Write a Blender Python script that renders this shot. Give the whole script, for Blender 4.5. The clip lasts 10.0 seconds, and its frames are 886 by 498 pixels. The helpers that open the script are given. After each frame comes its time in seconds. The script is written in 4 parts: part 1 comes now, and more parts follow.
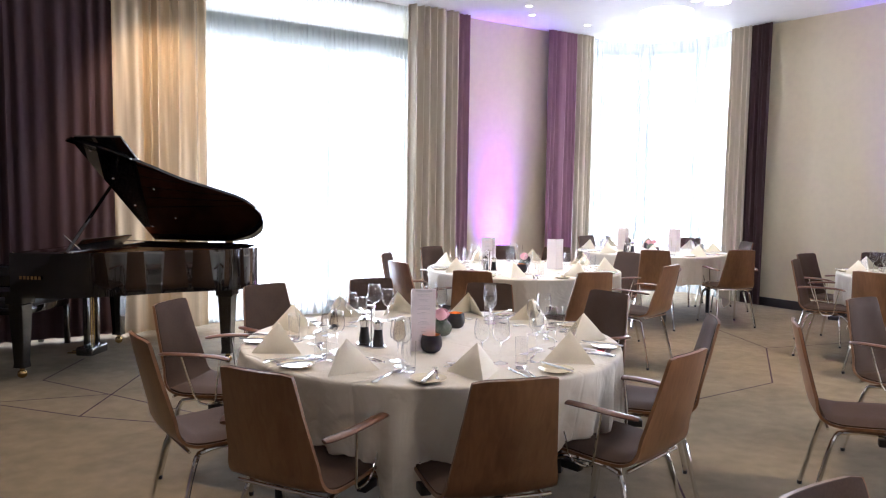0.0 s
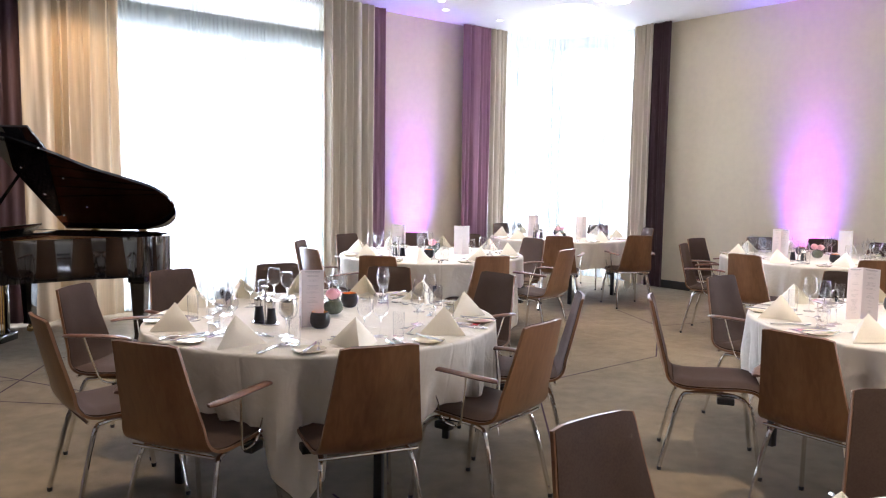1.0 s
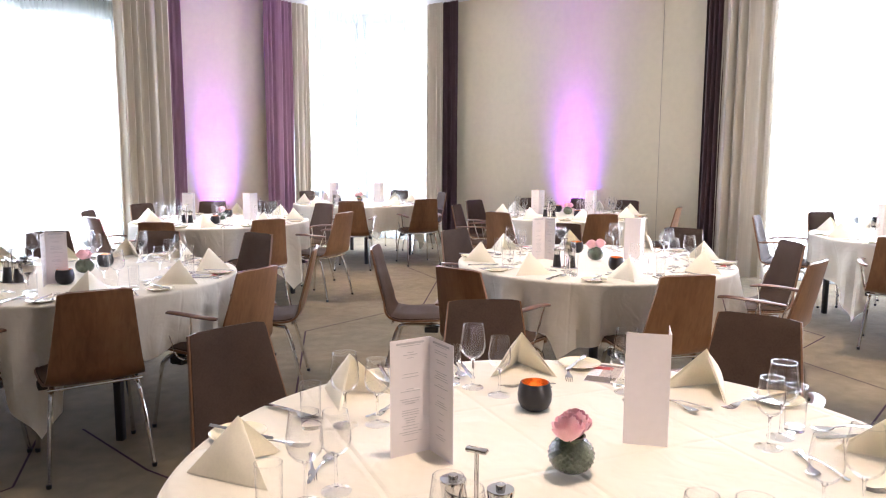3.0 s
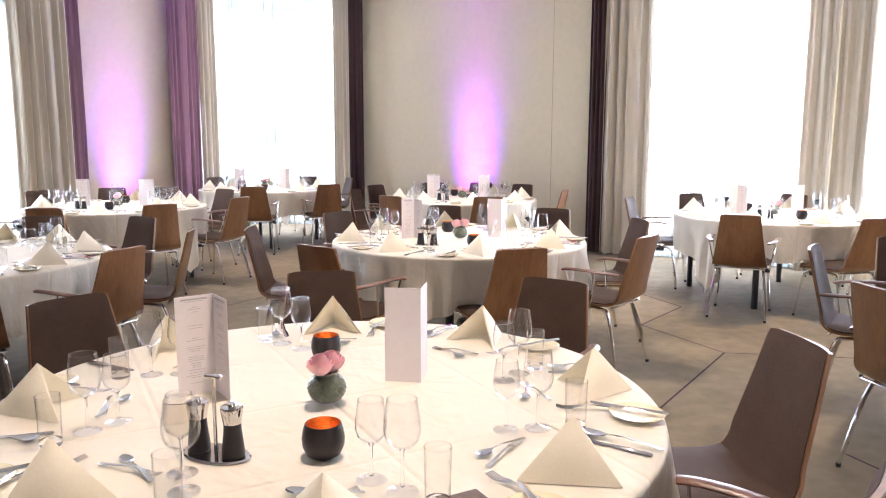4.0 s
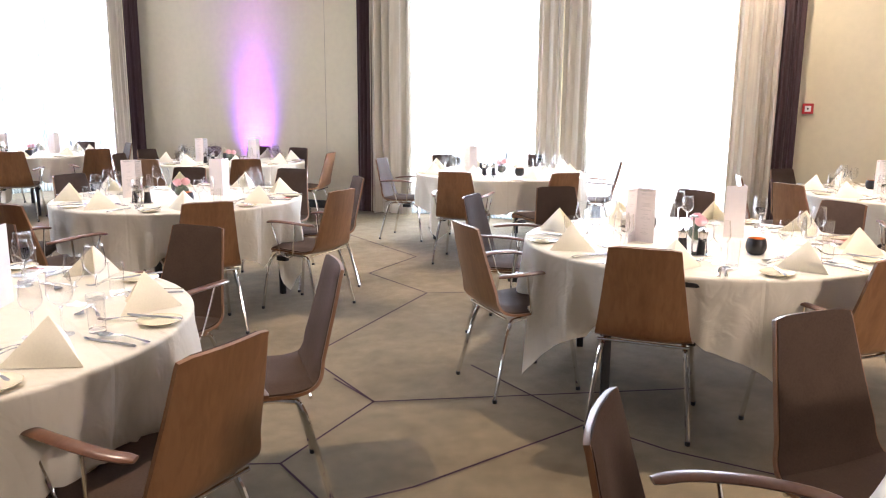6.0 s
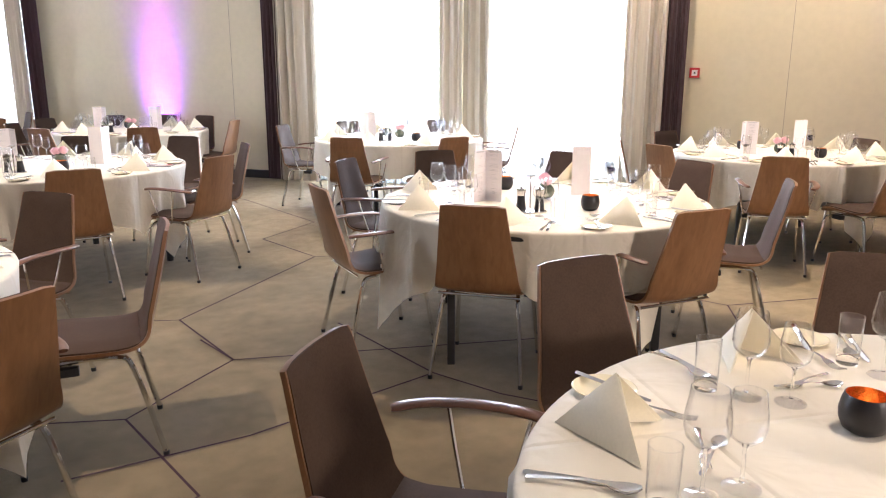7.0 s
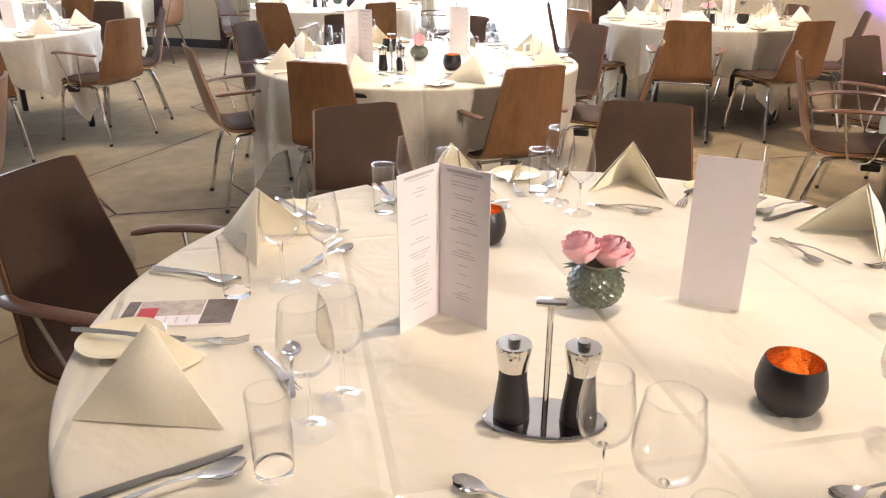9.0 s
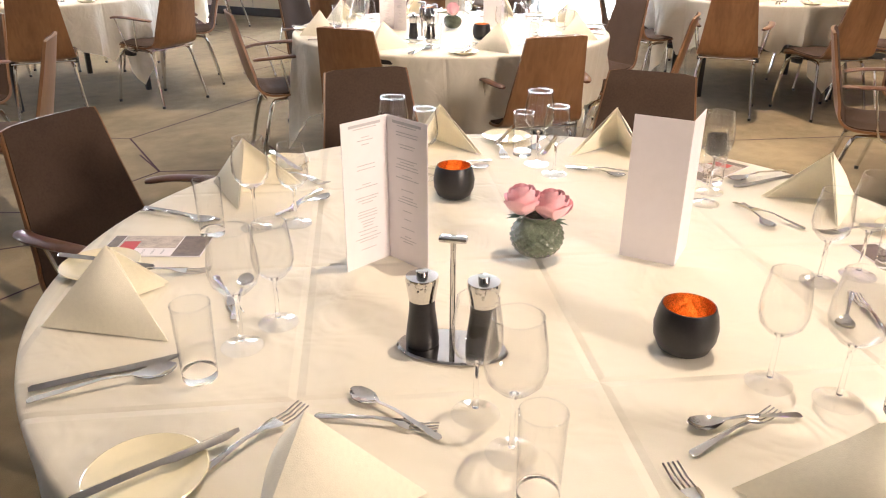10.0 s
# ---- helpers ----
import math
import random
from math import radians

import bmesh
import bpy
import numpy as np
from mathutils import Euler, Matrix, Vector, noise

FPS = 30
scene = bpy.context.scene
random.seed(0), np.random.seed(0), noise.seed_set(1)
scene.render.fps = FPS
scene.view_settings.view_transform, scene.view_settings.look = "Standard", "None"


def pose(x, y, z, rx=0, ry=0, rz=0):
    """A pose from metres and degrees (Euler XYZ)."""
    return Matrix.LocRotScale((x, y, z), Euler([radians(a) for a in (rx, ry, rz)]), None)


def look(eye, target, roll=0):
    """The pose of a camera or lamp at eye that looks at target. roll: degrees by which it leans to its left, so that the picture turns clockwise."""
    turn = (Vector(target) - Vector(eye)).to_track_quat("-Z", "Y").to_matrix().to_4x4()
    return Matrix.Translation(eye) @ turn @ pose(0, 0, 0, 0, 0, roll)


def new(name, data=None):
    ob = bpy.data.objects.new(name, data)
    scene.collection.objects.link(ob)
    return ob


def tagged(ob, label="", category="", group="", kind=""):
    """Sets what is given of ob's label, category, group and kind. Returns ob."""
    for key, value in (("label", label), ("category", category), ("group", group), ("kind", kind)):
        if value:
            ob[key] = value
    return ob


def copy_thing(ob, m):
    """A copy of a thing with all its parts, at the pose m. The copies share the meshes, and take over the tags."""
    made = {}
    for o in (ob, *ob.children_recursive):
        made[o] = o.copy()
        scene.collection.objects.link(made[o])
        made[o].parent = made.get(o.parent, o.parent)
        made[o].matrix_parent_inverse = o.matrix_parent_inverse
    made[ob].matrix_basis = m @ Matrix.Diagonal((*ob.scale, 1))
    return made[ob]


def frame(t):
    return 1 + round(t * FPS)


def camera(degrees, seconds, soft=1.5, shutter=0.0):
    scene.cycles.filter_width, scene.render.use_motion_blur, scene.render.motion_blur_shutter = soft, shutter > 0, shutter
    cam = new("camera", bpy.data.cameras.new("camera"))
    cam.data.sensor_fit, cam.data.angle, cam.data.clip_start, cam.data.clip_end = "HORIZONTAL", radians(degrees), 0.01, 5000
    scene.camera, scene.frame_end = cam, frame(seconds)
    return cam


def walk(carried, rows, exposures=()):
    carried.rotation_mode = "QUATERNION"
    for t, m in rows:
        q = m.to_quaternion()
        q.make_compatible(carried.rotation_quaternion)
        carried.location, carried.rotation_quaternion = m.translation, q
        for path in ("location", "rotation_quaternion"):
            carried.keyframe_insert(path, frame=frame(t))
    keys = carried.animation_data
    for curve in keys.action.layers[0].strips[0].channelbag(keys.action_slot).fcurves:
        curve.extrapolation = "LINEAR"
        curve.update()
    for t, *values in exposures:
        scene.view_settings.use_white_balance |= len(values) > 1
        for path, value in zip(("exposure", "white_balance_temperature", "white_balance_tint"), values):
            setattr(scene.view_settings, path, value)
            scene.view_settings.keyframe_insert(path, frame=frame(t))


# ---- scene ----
cam = camera(61.5, 10.0, soft=1.15)
PATH = [
    (0, (0.0, 0.0, 1.454), (0.003, 1.994, 1.298), 0.8),
    (0.5, (0.107, -0.152, 1.454), (0.186, 1.839, 1.282), 0.8),
    (1, (0.23, -0.322, 1.455), (0.405, 1.662, 1.273), 0.8),
    (1.5, (0.352, -0.488, 1.453), (0.624, 1.484, 1.263), 0.7),
    (2, (0.491, -0.684, 1.452), (0.859, 1.27, 1.235), 0.5),
    (2.5, (0.631, -0.876, 1.453), (1.096, 1.054, 1.21), 0.3),
    (4, (1.087, -1.546, 1.446), (1.808, 0.297, 1.153), 0.1),
    (4.5, (1.241, -1.76, 1.44), (2.028, 0.051, 1.116), 0.1),
    (5, (1.41, -1.999, 1.437), (2.295, -0.238, 1.093), 0.2),
    (5.5, (1.559, -2.211, 1.433), (2.533, -0.502, 1.071), 0.3),
    (6, (1.711, -2.429, 1.431), (2.783, -0.783, 1.053), 0.4),
    (7.5, (2.139, -3.004, 1.414), (3.337, -1.491, 0.888), 0.1),
    (8, (2.268, -3.161, 1.393), (3.454, -1.67, 0.787), 0.1),
    (8.5, (2.368, -3.302, 1.377), (3.532, -1.826, 0.694), 0.2),
    (9, (2.467, -3.434, 1.361), (3.572, -1.952, 0.598), 0.1),
    (9.5, (2.536, -3.542, 1.354), (3.574, -2.036, 0.545), 0.2),
    (10, (2.576, -3.642, 1.352), (3.529, -2.089, 0.529), 0.3),
]
walk(cam, [(t, look(eye, target, roll)) for t, eye, target, roll in PATH],
     exposures=[(0.0, 0.50, 5600, 22), (1.0, 0.58, 5600, 22), (2.5, 0.68, 5650, 22), (6.0, 0.70, 5650, 20), (8.0, 0.66, 5680, 18), (10.0, 0.80, 5900, 17)])

# ---------------------------------------------------------------- light and world
world = bpy.data.worlds.new("world")
scene.world = world
world.use_nodes = True
wn = world.node_tree.nodes
sky = wn.new("ShaderNodeTexSky")
sky.sky_type = "NISHITA"
sky.sun_disc = False
sky.sun_elevation, sky.sun_rotation = radians(40), radians(20)
wn["Background"].inputs["Strength"].default_value = 0.12
world.node_tree.links.new(sky.outputs["Color"], wn["Background"].inputs["Color"])

WINDOW_W = 22.0      # watts per square metre of window
DOWN_W = 225.0
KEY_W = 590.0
UP_W = 7.0


def area_lamp(name, m, w, h, watts, color=(1, 1, 1), spread=180):
    d = bpy.data.lights.new(name, "AREA")
    d.shape, d.size, d.size_y, d.energy, d.color = "RECTANGLE", w, h, watts, color
    d.spread = radians(spread)
    ob = new(name, d)
    ob.matrix_world = m
    return ob


def spot_lamp(name, m, watts, angle, blend, color, radius=0.04):
    d = bpy.data.lights.new(name, "SPOT")
    d.energy, d.spot_size, d.spot_blend, d.color, d.shadow_soft_size = watts, radians(angle), blend, color, radius
    ob = new(name, d)
    ob.matrix_world = m
    return ob


sun_data = bpy.data.lights.new("sun", "SUN")
sun_data.energy, sun_data.angle, sun_data.color = 0.8, radians(12), (1.0, 0.97, 0.92)
new("sun", sun_data).matrix_world = pose(0, 0, 20, 50, 0, 160)

# ---------------------------------------------------------------- materials


def material(name):
    m = bpy.data.materials.new(name)
    m.use_nodes = True
    t = m.node_tree
    return m, t.nodes, t.links, t.nodes["Principled BSDF"]


def plain(name, color, rough=0.5, metal=0.0, vary=0.12, scale=8.0, bump=0.0, bump_scale=200.0, stretch=(1, 1, 1), coat=0.0, sheen=0.0, spec=0.5):
    """A surface with colour variation at two scales, and fine relief."""
    m, n, l, p = material(name)
    co = n.new("ShaderNodeTexCoord")
    mp = n.new("ShaderNodeMapping")
    mp.inputs["Scale"].default_value = stretch
    l.new(co.outputs["Object"], mp.inputs["Vector"])
    big, fine = n.new("ShaderNodeTexNoise"), n.new("ShaderNodeTexNoise")
    big.inputs["Scale"].default_value, fine.inputs["Scale"].default_value = scale, scale * 11
    big.inputs["Detail"].default_value = 4
    for k in (big, fine):
        l.new(mp.outputs["Vector"], k.inputs["Vector"])
    add = n.new("ShaderNodeMath")
    add.operation = "MULTIPLY_ADD"
    add.inputs[1].default_value = 0.6
    l.new(big.outputs["Fac"], add.inputs[0])
    l.new(fine.outputs["Fac"], add.inputs[2])
    ramp = n.new("ShaderNodeValToRGB")
    ramp.color_ramp.elements[0].position, ramp.color_ramp.elements[1].position = 0.45, 1.15 / 1.2
    ramp.color_ramp.elements[0].color = (*[c * (1 - vary) for c in color], 1)
    ramp.color_ramp.elements[1].color = (*[min(1, c * (1 + vary)) for c in color], 1)
    l.new(add.outputs[0], ramp.inputs["Fac"])
    l.new(ramp.outputs["Color"], p.inputs["Base Color"])
    p.inputs["Roughness"].default_value, p.inputs["Metallic"].default_value = rough, metal
    p.inputs["Coat Weight"].default_value, p.inputs["Sheen Weight"].default_value = coat, sheen
    p.inputs["Specular IOR Level"].default_value = spec
    if bump:
        bn, bt = n.new("ShaderNodeBump"), n.new("ShaderNodeTexNoise")
        bt.inputs["Scale"].default_value, bt.inputs["Detail"].default_value = bump_scale, 3
        l.new(mp.outputs["Vector"], bt.inputs["Vector"])
        l.new(bt.outputs["Fac"], bn.inputs["Height"])
        bn.inputs["Strength"].default_value, bn.inputs["Distance"].default_value = bump, 0.004
        l.new(bn.outputs["Normal"], p.inputs["Normal"])
    return m


def wood_material(name, dark, light, rough=0.35, coat=0.15):
    m, n, l, p = material(name)
    co, info, mp = n.new("ShaderNodeTexCoord"), n.new("ShaderNodeObjectInfo"), n.new("ShaderNodeMapping")
    l.new(co.outputs["Object"], mp.inputs["Vector"])
    off = n.new("ShaderNodeCombineXYZ")
    mul = n.new("ShaderNodeMath")
    mul.operation, mul.inputs[1].default_value = "MULTIPLY", 7.0
    l.new(info.outputs["Random"], mul.inputs[0])
    l.new(mul.outputs[0], off.inputs["X"])
    l.new(off.outputs[0], mp.inputs["Location"])
    mp.inputs["Scale"].default_value = (14, 14, 1.6)
    grain, fig = n.new("ShaderNodeTexNoise"), n.new("ShaderNodeTexNoise")
    grain.inputs["Scale"].default_value, grain.inputs["Detail"].default_value, grain.inputs["Distortion"].default_value = 3.2, 6, 0.6
    fig.inputs["Scale"].default_value = 0.35
    l.new(mp.outputs["Vector"], grain.inputs["Vector"])
    l.new(mp.outputs["Vector"], fig.inputs["Vector"])
    mix = n.new("ShaderNodeMath")
    mix.operation, mix.inputs[1].default_value = "MULTIPLY_ADD", 0.6
    l.new(grain.outputs["Fac"], mix.inputs[0])
    l.new(fig.outputs["Fac"], mix.inputs[2])
    ramp = n.new("ShaderNodeValToRGB")
    ramp.color_ramp.elements[0].position, ramp.color_ramp.elements[1].position = 0.5, 1.0
    ramp.color_ramp.elements[0].color, ramp.color_ramp.elements[1].color = (*dark, 1), (*light, 1)
    l.new(mix.outputs[0], ramp.inputs["Fac"])
    l.new(ramp.outputs["Color"], p.inputs["Base Color"])
    p.inputs["Roughness"].default_value, p.inputs["Coat Weight"].default_value, p.inputs["Coat Roughness"].default_value = rough, coat, 0.25
    return m


def glass_material(name, tint=(1, 1, 1), edge=4.0, least=0.04):
    m, n, l, p = material(name)
    n.remove(p)
    fr, mix = n.new("ShaderNodeLayerWeight"), n.new("ShaderNodeMixShader")
    pw, ma = n.new("ShaderNodeMath"), n.new("ShaderNodeMath")
    pw.operation, pw.inputs[1].default_value = "POWER", edge
    ma.operation, ma.inputs[1].default_value, ma.inputs[2].default_value = "MULTIPLY_ADD", 0.95, least
    tr, gl = n.new("ShaderNodeBsdfTransparent"), n.new("ShaderNodeBsdfGlossy")
    tr.inputs["Color"].default_value = (*tint, 1)
    gl.inputs["Roughness"].default_value = 0.03
    l.new(fr.outputs["Facing"], pw.inputs[0])
    l.new(pw.outputs[0], ma.inputs[0])
    l.new(ma.outputs[0], mix.inputs[0])
    l.new(tr.outputs[0], mix.inputs[1])
    l.new(gl.outputs[0], mix.inputs[2])
    l.new(mix.outputs[0], n["Material Output"].inputs["Surface"])
    return m


def sheer_material(name):
    m, n, l, p = material(name)
    n.remove(p)
    tr, tl, df = n.new("ShaderNodeBsdfTransparent"), n.new("ShaderNodeBsdfTranslucent"), n.new("ShaderNodeBsdfDiffuse")
    for k in (tl, df):
        k.inputs["Color"].default_value = (0.74, 0.785, 0.755, 1)
    a, b = n.new("ShaderNodeMixShader"), n.new("ShaderNodeMixShader")
    weave = n.new("ShaderNodeTexNoise")
    weave.inputs["Scale"].default_value = 400
    mr = n.new("ShaderNodeMapRange")
    mr.inputs["To Min"].default_value, mr.inputs["To Max"].default_value = 0.26, 0.40
    l.new(weave.outputs["Fac"], mr.inputs["Value"])
    l.new(mr.outputs[0], b.inputs[0])
    a.inputs[0].default_value = 0.4
    l.new(tl.outputs[0], a.inputs[1])
    l.new(df.outputs[0], a.inputs[2])
    l.new(tr.outputs[0], b.inputs[1])
    l.new(a.outputs[0], b.inputs[2])
    l.new(b.outputs[0], n["Material Output"].inputs["Surface"])
    return m


def glow(name, color, strength):
    m, n, l, p = material(name)
    p.inputs["Base Color"].default_value = (*color, 1)
    p.inputs["Emission Color"].default_value = (*color, 1)
    p.inputs["Emission Strength"].default_value = strength
    return m


def carpet_material():
    m, n, l, p = material("carpet")
    co = n.new("ShaderNodeTexCoord")
    a, b, c = n.new("ShaderNodeTexNoise"), n.new("ShaderNodeTexNoise"), n.new("ShaderNodeTexNoise")
    a.inputs["Scale"].default_value, b.inputs["Scale"].default_value, c.inputs["Scale"].default_value = 1.3, 9.0, 420.0
    a.inputs["Detail"].default_value = b.inputs["Detail"].default_value = 5
    for k in (a, b, c):
        l.new(co.outputs["Object"], k.inputs["Vector"])
    s1, s2 = n.new("ShaderNodeMath"), n.new("ShaderNodeMath")
    s1.operation = s2.operation = "MULTIPLY_ADD"
    s1.inputs[1].default_value, s2.inputs[1].default_value = 0.7, 0.6
    l.new(b.outputs["Fac"], s1.inputs[0])
    l.new(a.outputs["Fac"], s1.inputs[2])
    l.new(c.outputs["Fac"], s2.inputs[0])
    l.new(s1.outputs[0], s2.inputs[2])
    ramp = n.new("ShaderNodeValToRGB")
    ramp.color_ramp.elements[0].position, ramp.color_ramp.elements[1].position = 0.8, 1.4
    ramp.color_ramp.elements[0].color, ramp.color_ramp.elements[1].color = (0.158, 0.123, 0.072, 1), (0.268, 0.214, 0.130, 1)
    sc = n.new("ShaderNodeMath")
    sc.operation, sc.inputs[1].default_value = "MULTIPLY", 1.0
    l.new(s2.outputs[0], sc.inputs[0])
    mr = n.new("ShaderNodeMapRange")
    mr.inputs["From Min"].default_value, mr.inputs["From Max"].default_value = 0.85, 1.4
    l.new(sc.outputs[0], mr.inputs["Value"])
    ramp.color_ramp.elements[0].position, ramp.color_ramp.elements[1].position = 0.0, 1.0
    l.new(mr.outputs[0], ramp.inputs["Fac"])
    l.new(ramp.outputs["Color"], p.inputs["Base Color"])
    p.inputs["Roughness"].default_value, p.inputs["Sheen Weight"].default_value = 0.95, 0.06
    p.inputs["Specular IOR Level"].default_value = 0.1
    bn = n.new("ShaderNodeBump")
    bn.inputs["Strength"].default_value, bn.inputs["Distance"].default_value = 0.5, 0.004
    l.new(c.outputs["Fac"], bn.inputs["Height"])
    l.new(bn.outputs["Normal"], p.inputs["Normal"])
    return m


def linen_material(name, color):
    """Damask linen with soft creases from ironing and folding."""
    m, n, l, p = material(name)
    co = n.new("ShaderNodeTexCoord")
    soft, weave, crumple = n.new("ShaderNodeTexNoise"), n.new("ShaderNodeTexNoise"), n.new("ShaderNodeTexNoise")
    crumple.inputs["Scale"].default_value, crumple.inputs["Detail"].default_value, crumple.inputs["Distortion"].default_value = 7.0, 2, 1.6
    soft.inputs["Scale"].default_value, soft.inputs["Detail"].default_value, soft.inputs["Distortion"].default_value = 3.0, 3, 0.8
    weave.inputs["Scale"].default_value = 600
    sep = n.new("ShaderNodeSeparateXYZ")
    l.new(co.outputs["Object"], sep.inputs[0])
    folds = []
    for axis in ("X", "Y"):
        w = n.new("ShaderNodeMath")
        w.operation, w.inputs[1].default_value = "PINGPONG", 0.21
        l.new(sep.outputs[axis], w.inputs[0])
        mr = n.new("ShaderNodeMapRange")
        mr.inputs["From Min"].default_value, mr.inputs["From Max"].default_value = 0.0, 0.012
        l.new(w.outputs[0], mr.inputs["Value"])
        folds.append(mr)
    mn = n.new("ShaderNodeMath")
    mn.operation = "MINIMUM"
    l.new(folds[0].outputs[0], mn.inputs[0])
    l.new(folds[1].outputs[0], mn.inputs[1])
    for k in (soft, weave, crumple):
        l.new(co.outputs["Object"], k.inputs["Vector"])
    b0, b1, b2, b3 = (n.new("ShaderNodeBump") for _ in range(4))
    l.new(b0.outputs[0], b1.inputs["Normal"])
    for b, src, st, di in ((b0, crumple.outputs["Fac"], 0.55, 0.016), (b1, soft.outputs["Fac"], 0.7, 0.03), (b2, mn.outputs[0], 0.8, 0.004), (b3, weave.outputs["Fac"], 0.2, 0.001)):
        b.inputs["Strength"].default_value, b.inputs["Distance"].default_value = st, di
        l.new(src, b.inputs["Height"])
    l.new(b1.outputs[0], b2.inputs["Normal"])
    l.new(b2.outputs[0], b3.inputs["Normal"])
    l.new(b3.outputs[0], p.inputs["Normal"])
    mr = n.new("ShaderNodeMix")
    mr.data_type = "RGBA"
    mr.inputs["A"].default_value = (*[c * 0.95 for c in color], 1)
    mr.inputs["B"].default_value = (*color, 1)
    l.new(soft.outputs["Fac"], mr.inputs["Factor"])
    l.new(mr.outputs["Result"], p.inputs["Base Color"])
    p.inputs["Roughness"].default_value, p.inputs["Sheen Weight"].default_value = 0.75, 0.15
    return m


CARPET = carpet_material()
LINE = plain("carpet_line_yarn", (0.06, 0.035, 0.045), 0.95, vary=0.3, scale=30, spec=0.1)
PAINT = plain("cream_wall_paint", (0.64, 0.57, 0.40), 0.75, vary=0.03, scale=1.2, bump=0.12, bump_scale=160)
# darkened so that reflections of the unseen back walls stay dim
BACKPAINT = plain("darkened_wall_paint", (0.27, 0.22, 0.18), 0.75, vary=0.05, scale=1.0, bump=0.1)
WHITE = plain("white_ceiling_paint", (0.70, 0.695, 0.69), 0.8, vary=0.02, scale=1.0, bump=0.08)
BLACKTRIM = plain("black_baseboard", (0.02, 0.018, 0.017), 0.4, vary=0.2)
FRAME = plain("grey_green_window_frame", (0.16, 0.18, 0.17), 0.45, vary=0.1)
BEIGE = plain("beige_satin_curtain", (0.51, 0.455, 0.36), 0.38, vary=0.07, scale=6, stretch=(1, 1, 0.05), sheen=0.3)
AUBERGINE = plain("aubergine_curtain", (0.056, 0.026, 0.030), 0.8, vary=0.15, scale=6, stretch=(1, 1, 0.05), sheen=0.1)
# mauve lightened towards pink, carrying the uplights' glow in its colour
UPLIT_MAUVE = plain("uplit_mauve_curtain", (0.33, 0.19, 0.26), 0.8, vary=0.1, scale=6, stretch=(1, 1, 0.05), sheen=0.15)
def let_light_through(mat, factor, color=(0.55, 0.46, 0.32, 1)):
    """Cloth that lets some of the daylight behind it through."""
    t = mat.node_tree
    tl, mx = t.nodes.new("ShaderNodeBsdfTranslucent"), t.nodes.new("ShaderNodeMixShader")
    tl.inputs["Color"].default_value = color
    mx.inputs[0].default_value = factor
    t.links.new(t.nodes["Principled BSDF"].outputs[0], mx.inputs[1])
    t.links.new(tl.outputs[0], mx.inputs[2])
    t.links.new(mx.outputs[0], t.nodes["Material Output"].inputs["Surface"])


# the beige satin made warmer, lamplight on it put into the colour
LAMPLIT_GOLD = plain("lamplit_gold_satin_curtain", (0.52, 0.405, 0.255), 0.27, 0.35, vary=0.08, scale=6, stretch=(1, 1, 0.05), sheen=0.15)
let_light_through(BEIGE, 0.03)
let_light_through(LAMPLIT_GOLD, 0.06)
SHEER = sheer_material("white_sheer_voile")
WOOD = wood_material("walnut_ply", (0.125, 0.055, 0.022), (0.27, 0.135, 0.06))
ARMWOOD = wood_material("dark_walnut", (0.085, 0.036, 0.018), (0.17, 0.075, 0.038), 0.3)
LEATHER = plain("taupe_leather", (0.070, 0.047, 0.035), 0.66, vary=0.12, scale=14, bump=0.15, bump_scale=420, spec=0.05)
CHROME = plain("chrome", (0.78, 0.77, 0.75), 0.09, 1.0, vary=0.03)
STEEL = plain("polished_steel", (0.66, 0.645, 0.62), 0.06, 1.0, vary=0.05, scale=30)
RUBBER = plain("black_plastic", (0.015, 0.015, 0.015), 0.5, vary=0.2)
TABLEBLACK = plain("black_table_steel", (0.02, 0.02, 0.021), 0.45, vary=0.2)
LINEN = linen_material("cream_linen", (0.86, 0.805, 0.675))
let_light_through(LINEN, 0.14, (0.80, 0.74, 0.60, 1))
NAPKIN = plain("ivory_napkin", (0.90, 0.85, 0.695), 0.75, vary=0.03, scale=14, bump=0.2, bump_scale=700, sheen=0.1)
CHINA = plain("cream_china", (0.83, 0.755, 0.53), 0.12, vary=0.02, coat=0.6)
CARD = plain("white_card", (0.83, 0.79, 0.81), 0.5, vary=0.02, scale=4)
INK = plain("grey_print", (0.50, 0.49, 0.52), 0.7, vary=0.1)
PHOTO = plain("dark_photo_print", (0.10, 0.075, 0.06), 0.3, vary=1.0, scale=55)
PHOTOLIGHT = plain("pale_photo_print", (0.34, 0.29, 0.25), 0.3, vary=1.0, scale=45)
GLASS = glass_material("clear_glass", (1, 1, 1), 4.0, 0.04)
SOLIDGLASS = glass_material("solid_clear_glass", (1, 1, 1), 3.0, 0.05)
THICKGLASS, _n, _l, _p = material("thick_clear_glass")
_p.inputs["Base Color"].default_value = (1, 1, 1, 1)
_p.inputs["Roughness"].default_value, _p.inputs["IOR"].default_value, _p.inputs["Transmission Weight"].default_value = 0.0, 1.4, 1.0
PANE = glass_material("window_glass", (0.97, 0.99, 0.98))
GREENGLASS = plain("green_beaded_glass", (0.085, 0.105, 0.07), 0.10, vary=0.6, scale=60, coat=0.8, bump=0.6, bump_scale=230)
BLACKPOT = plain("matt_black_lacquer", (0.012, 0.011, 0.013), 0.38, vary=0.2, scale=30)
COPPER = plain("copper_leaf", (0.62, 0.25, 0.07), 0.3, 0.8, vary=0.7, scale=45, bump=0.8, bump_scale=90)
FLAME = glow("candle_flame", (1.0, 0.40, 0.07), 8.0)
WAX = plain("candle_wax", (0.8, 0.62, 0.4), 0.5, vary=0.05)
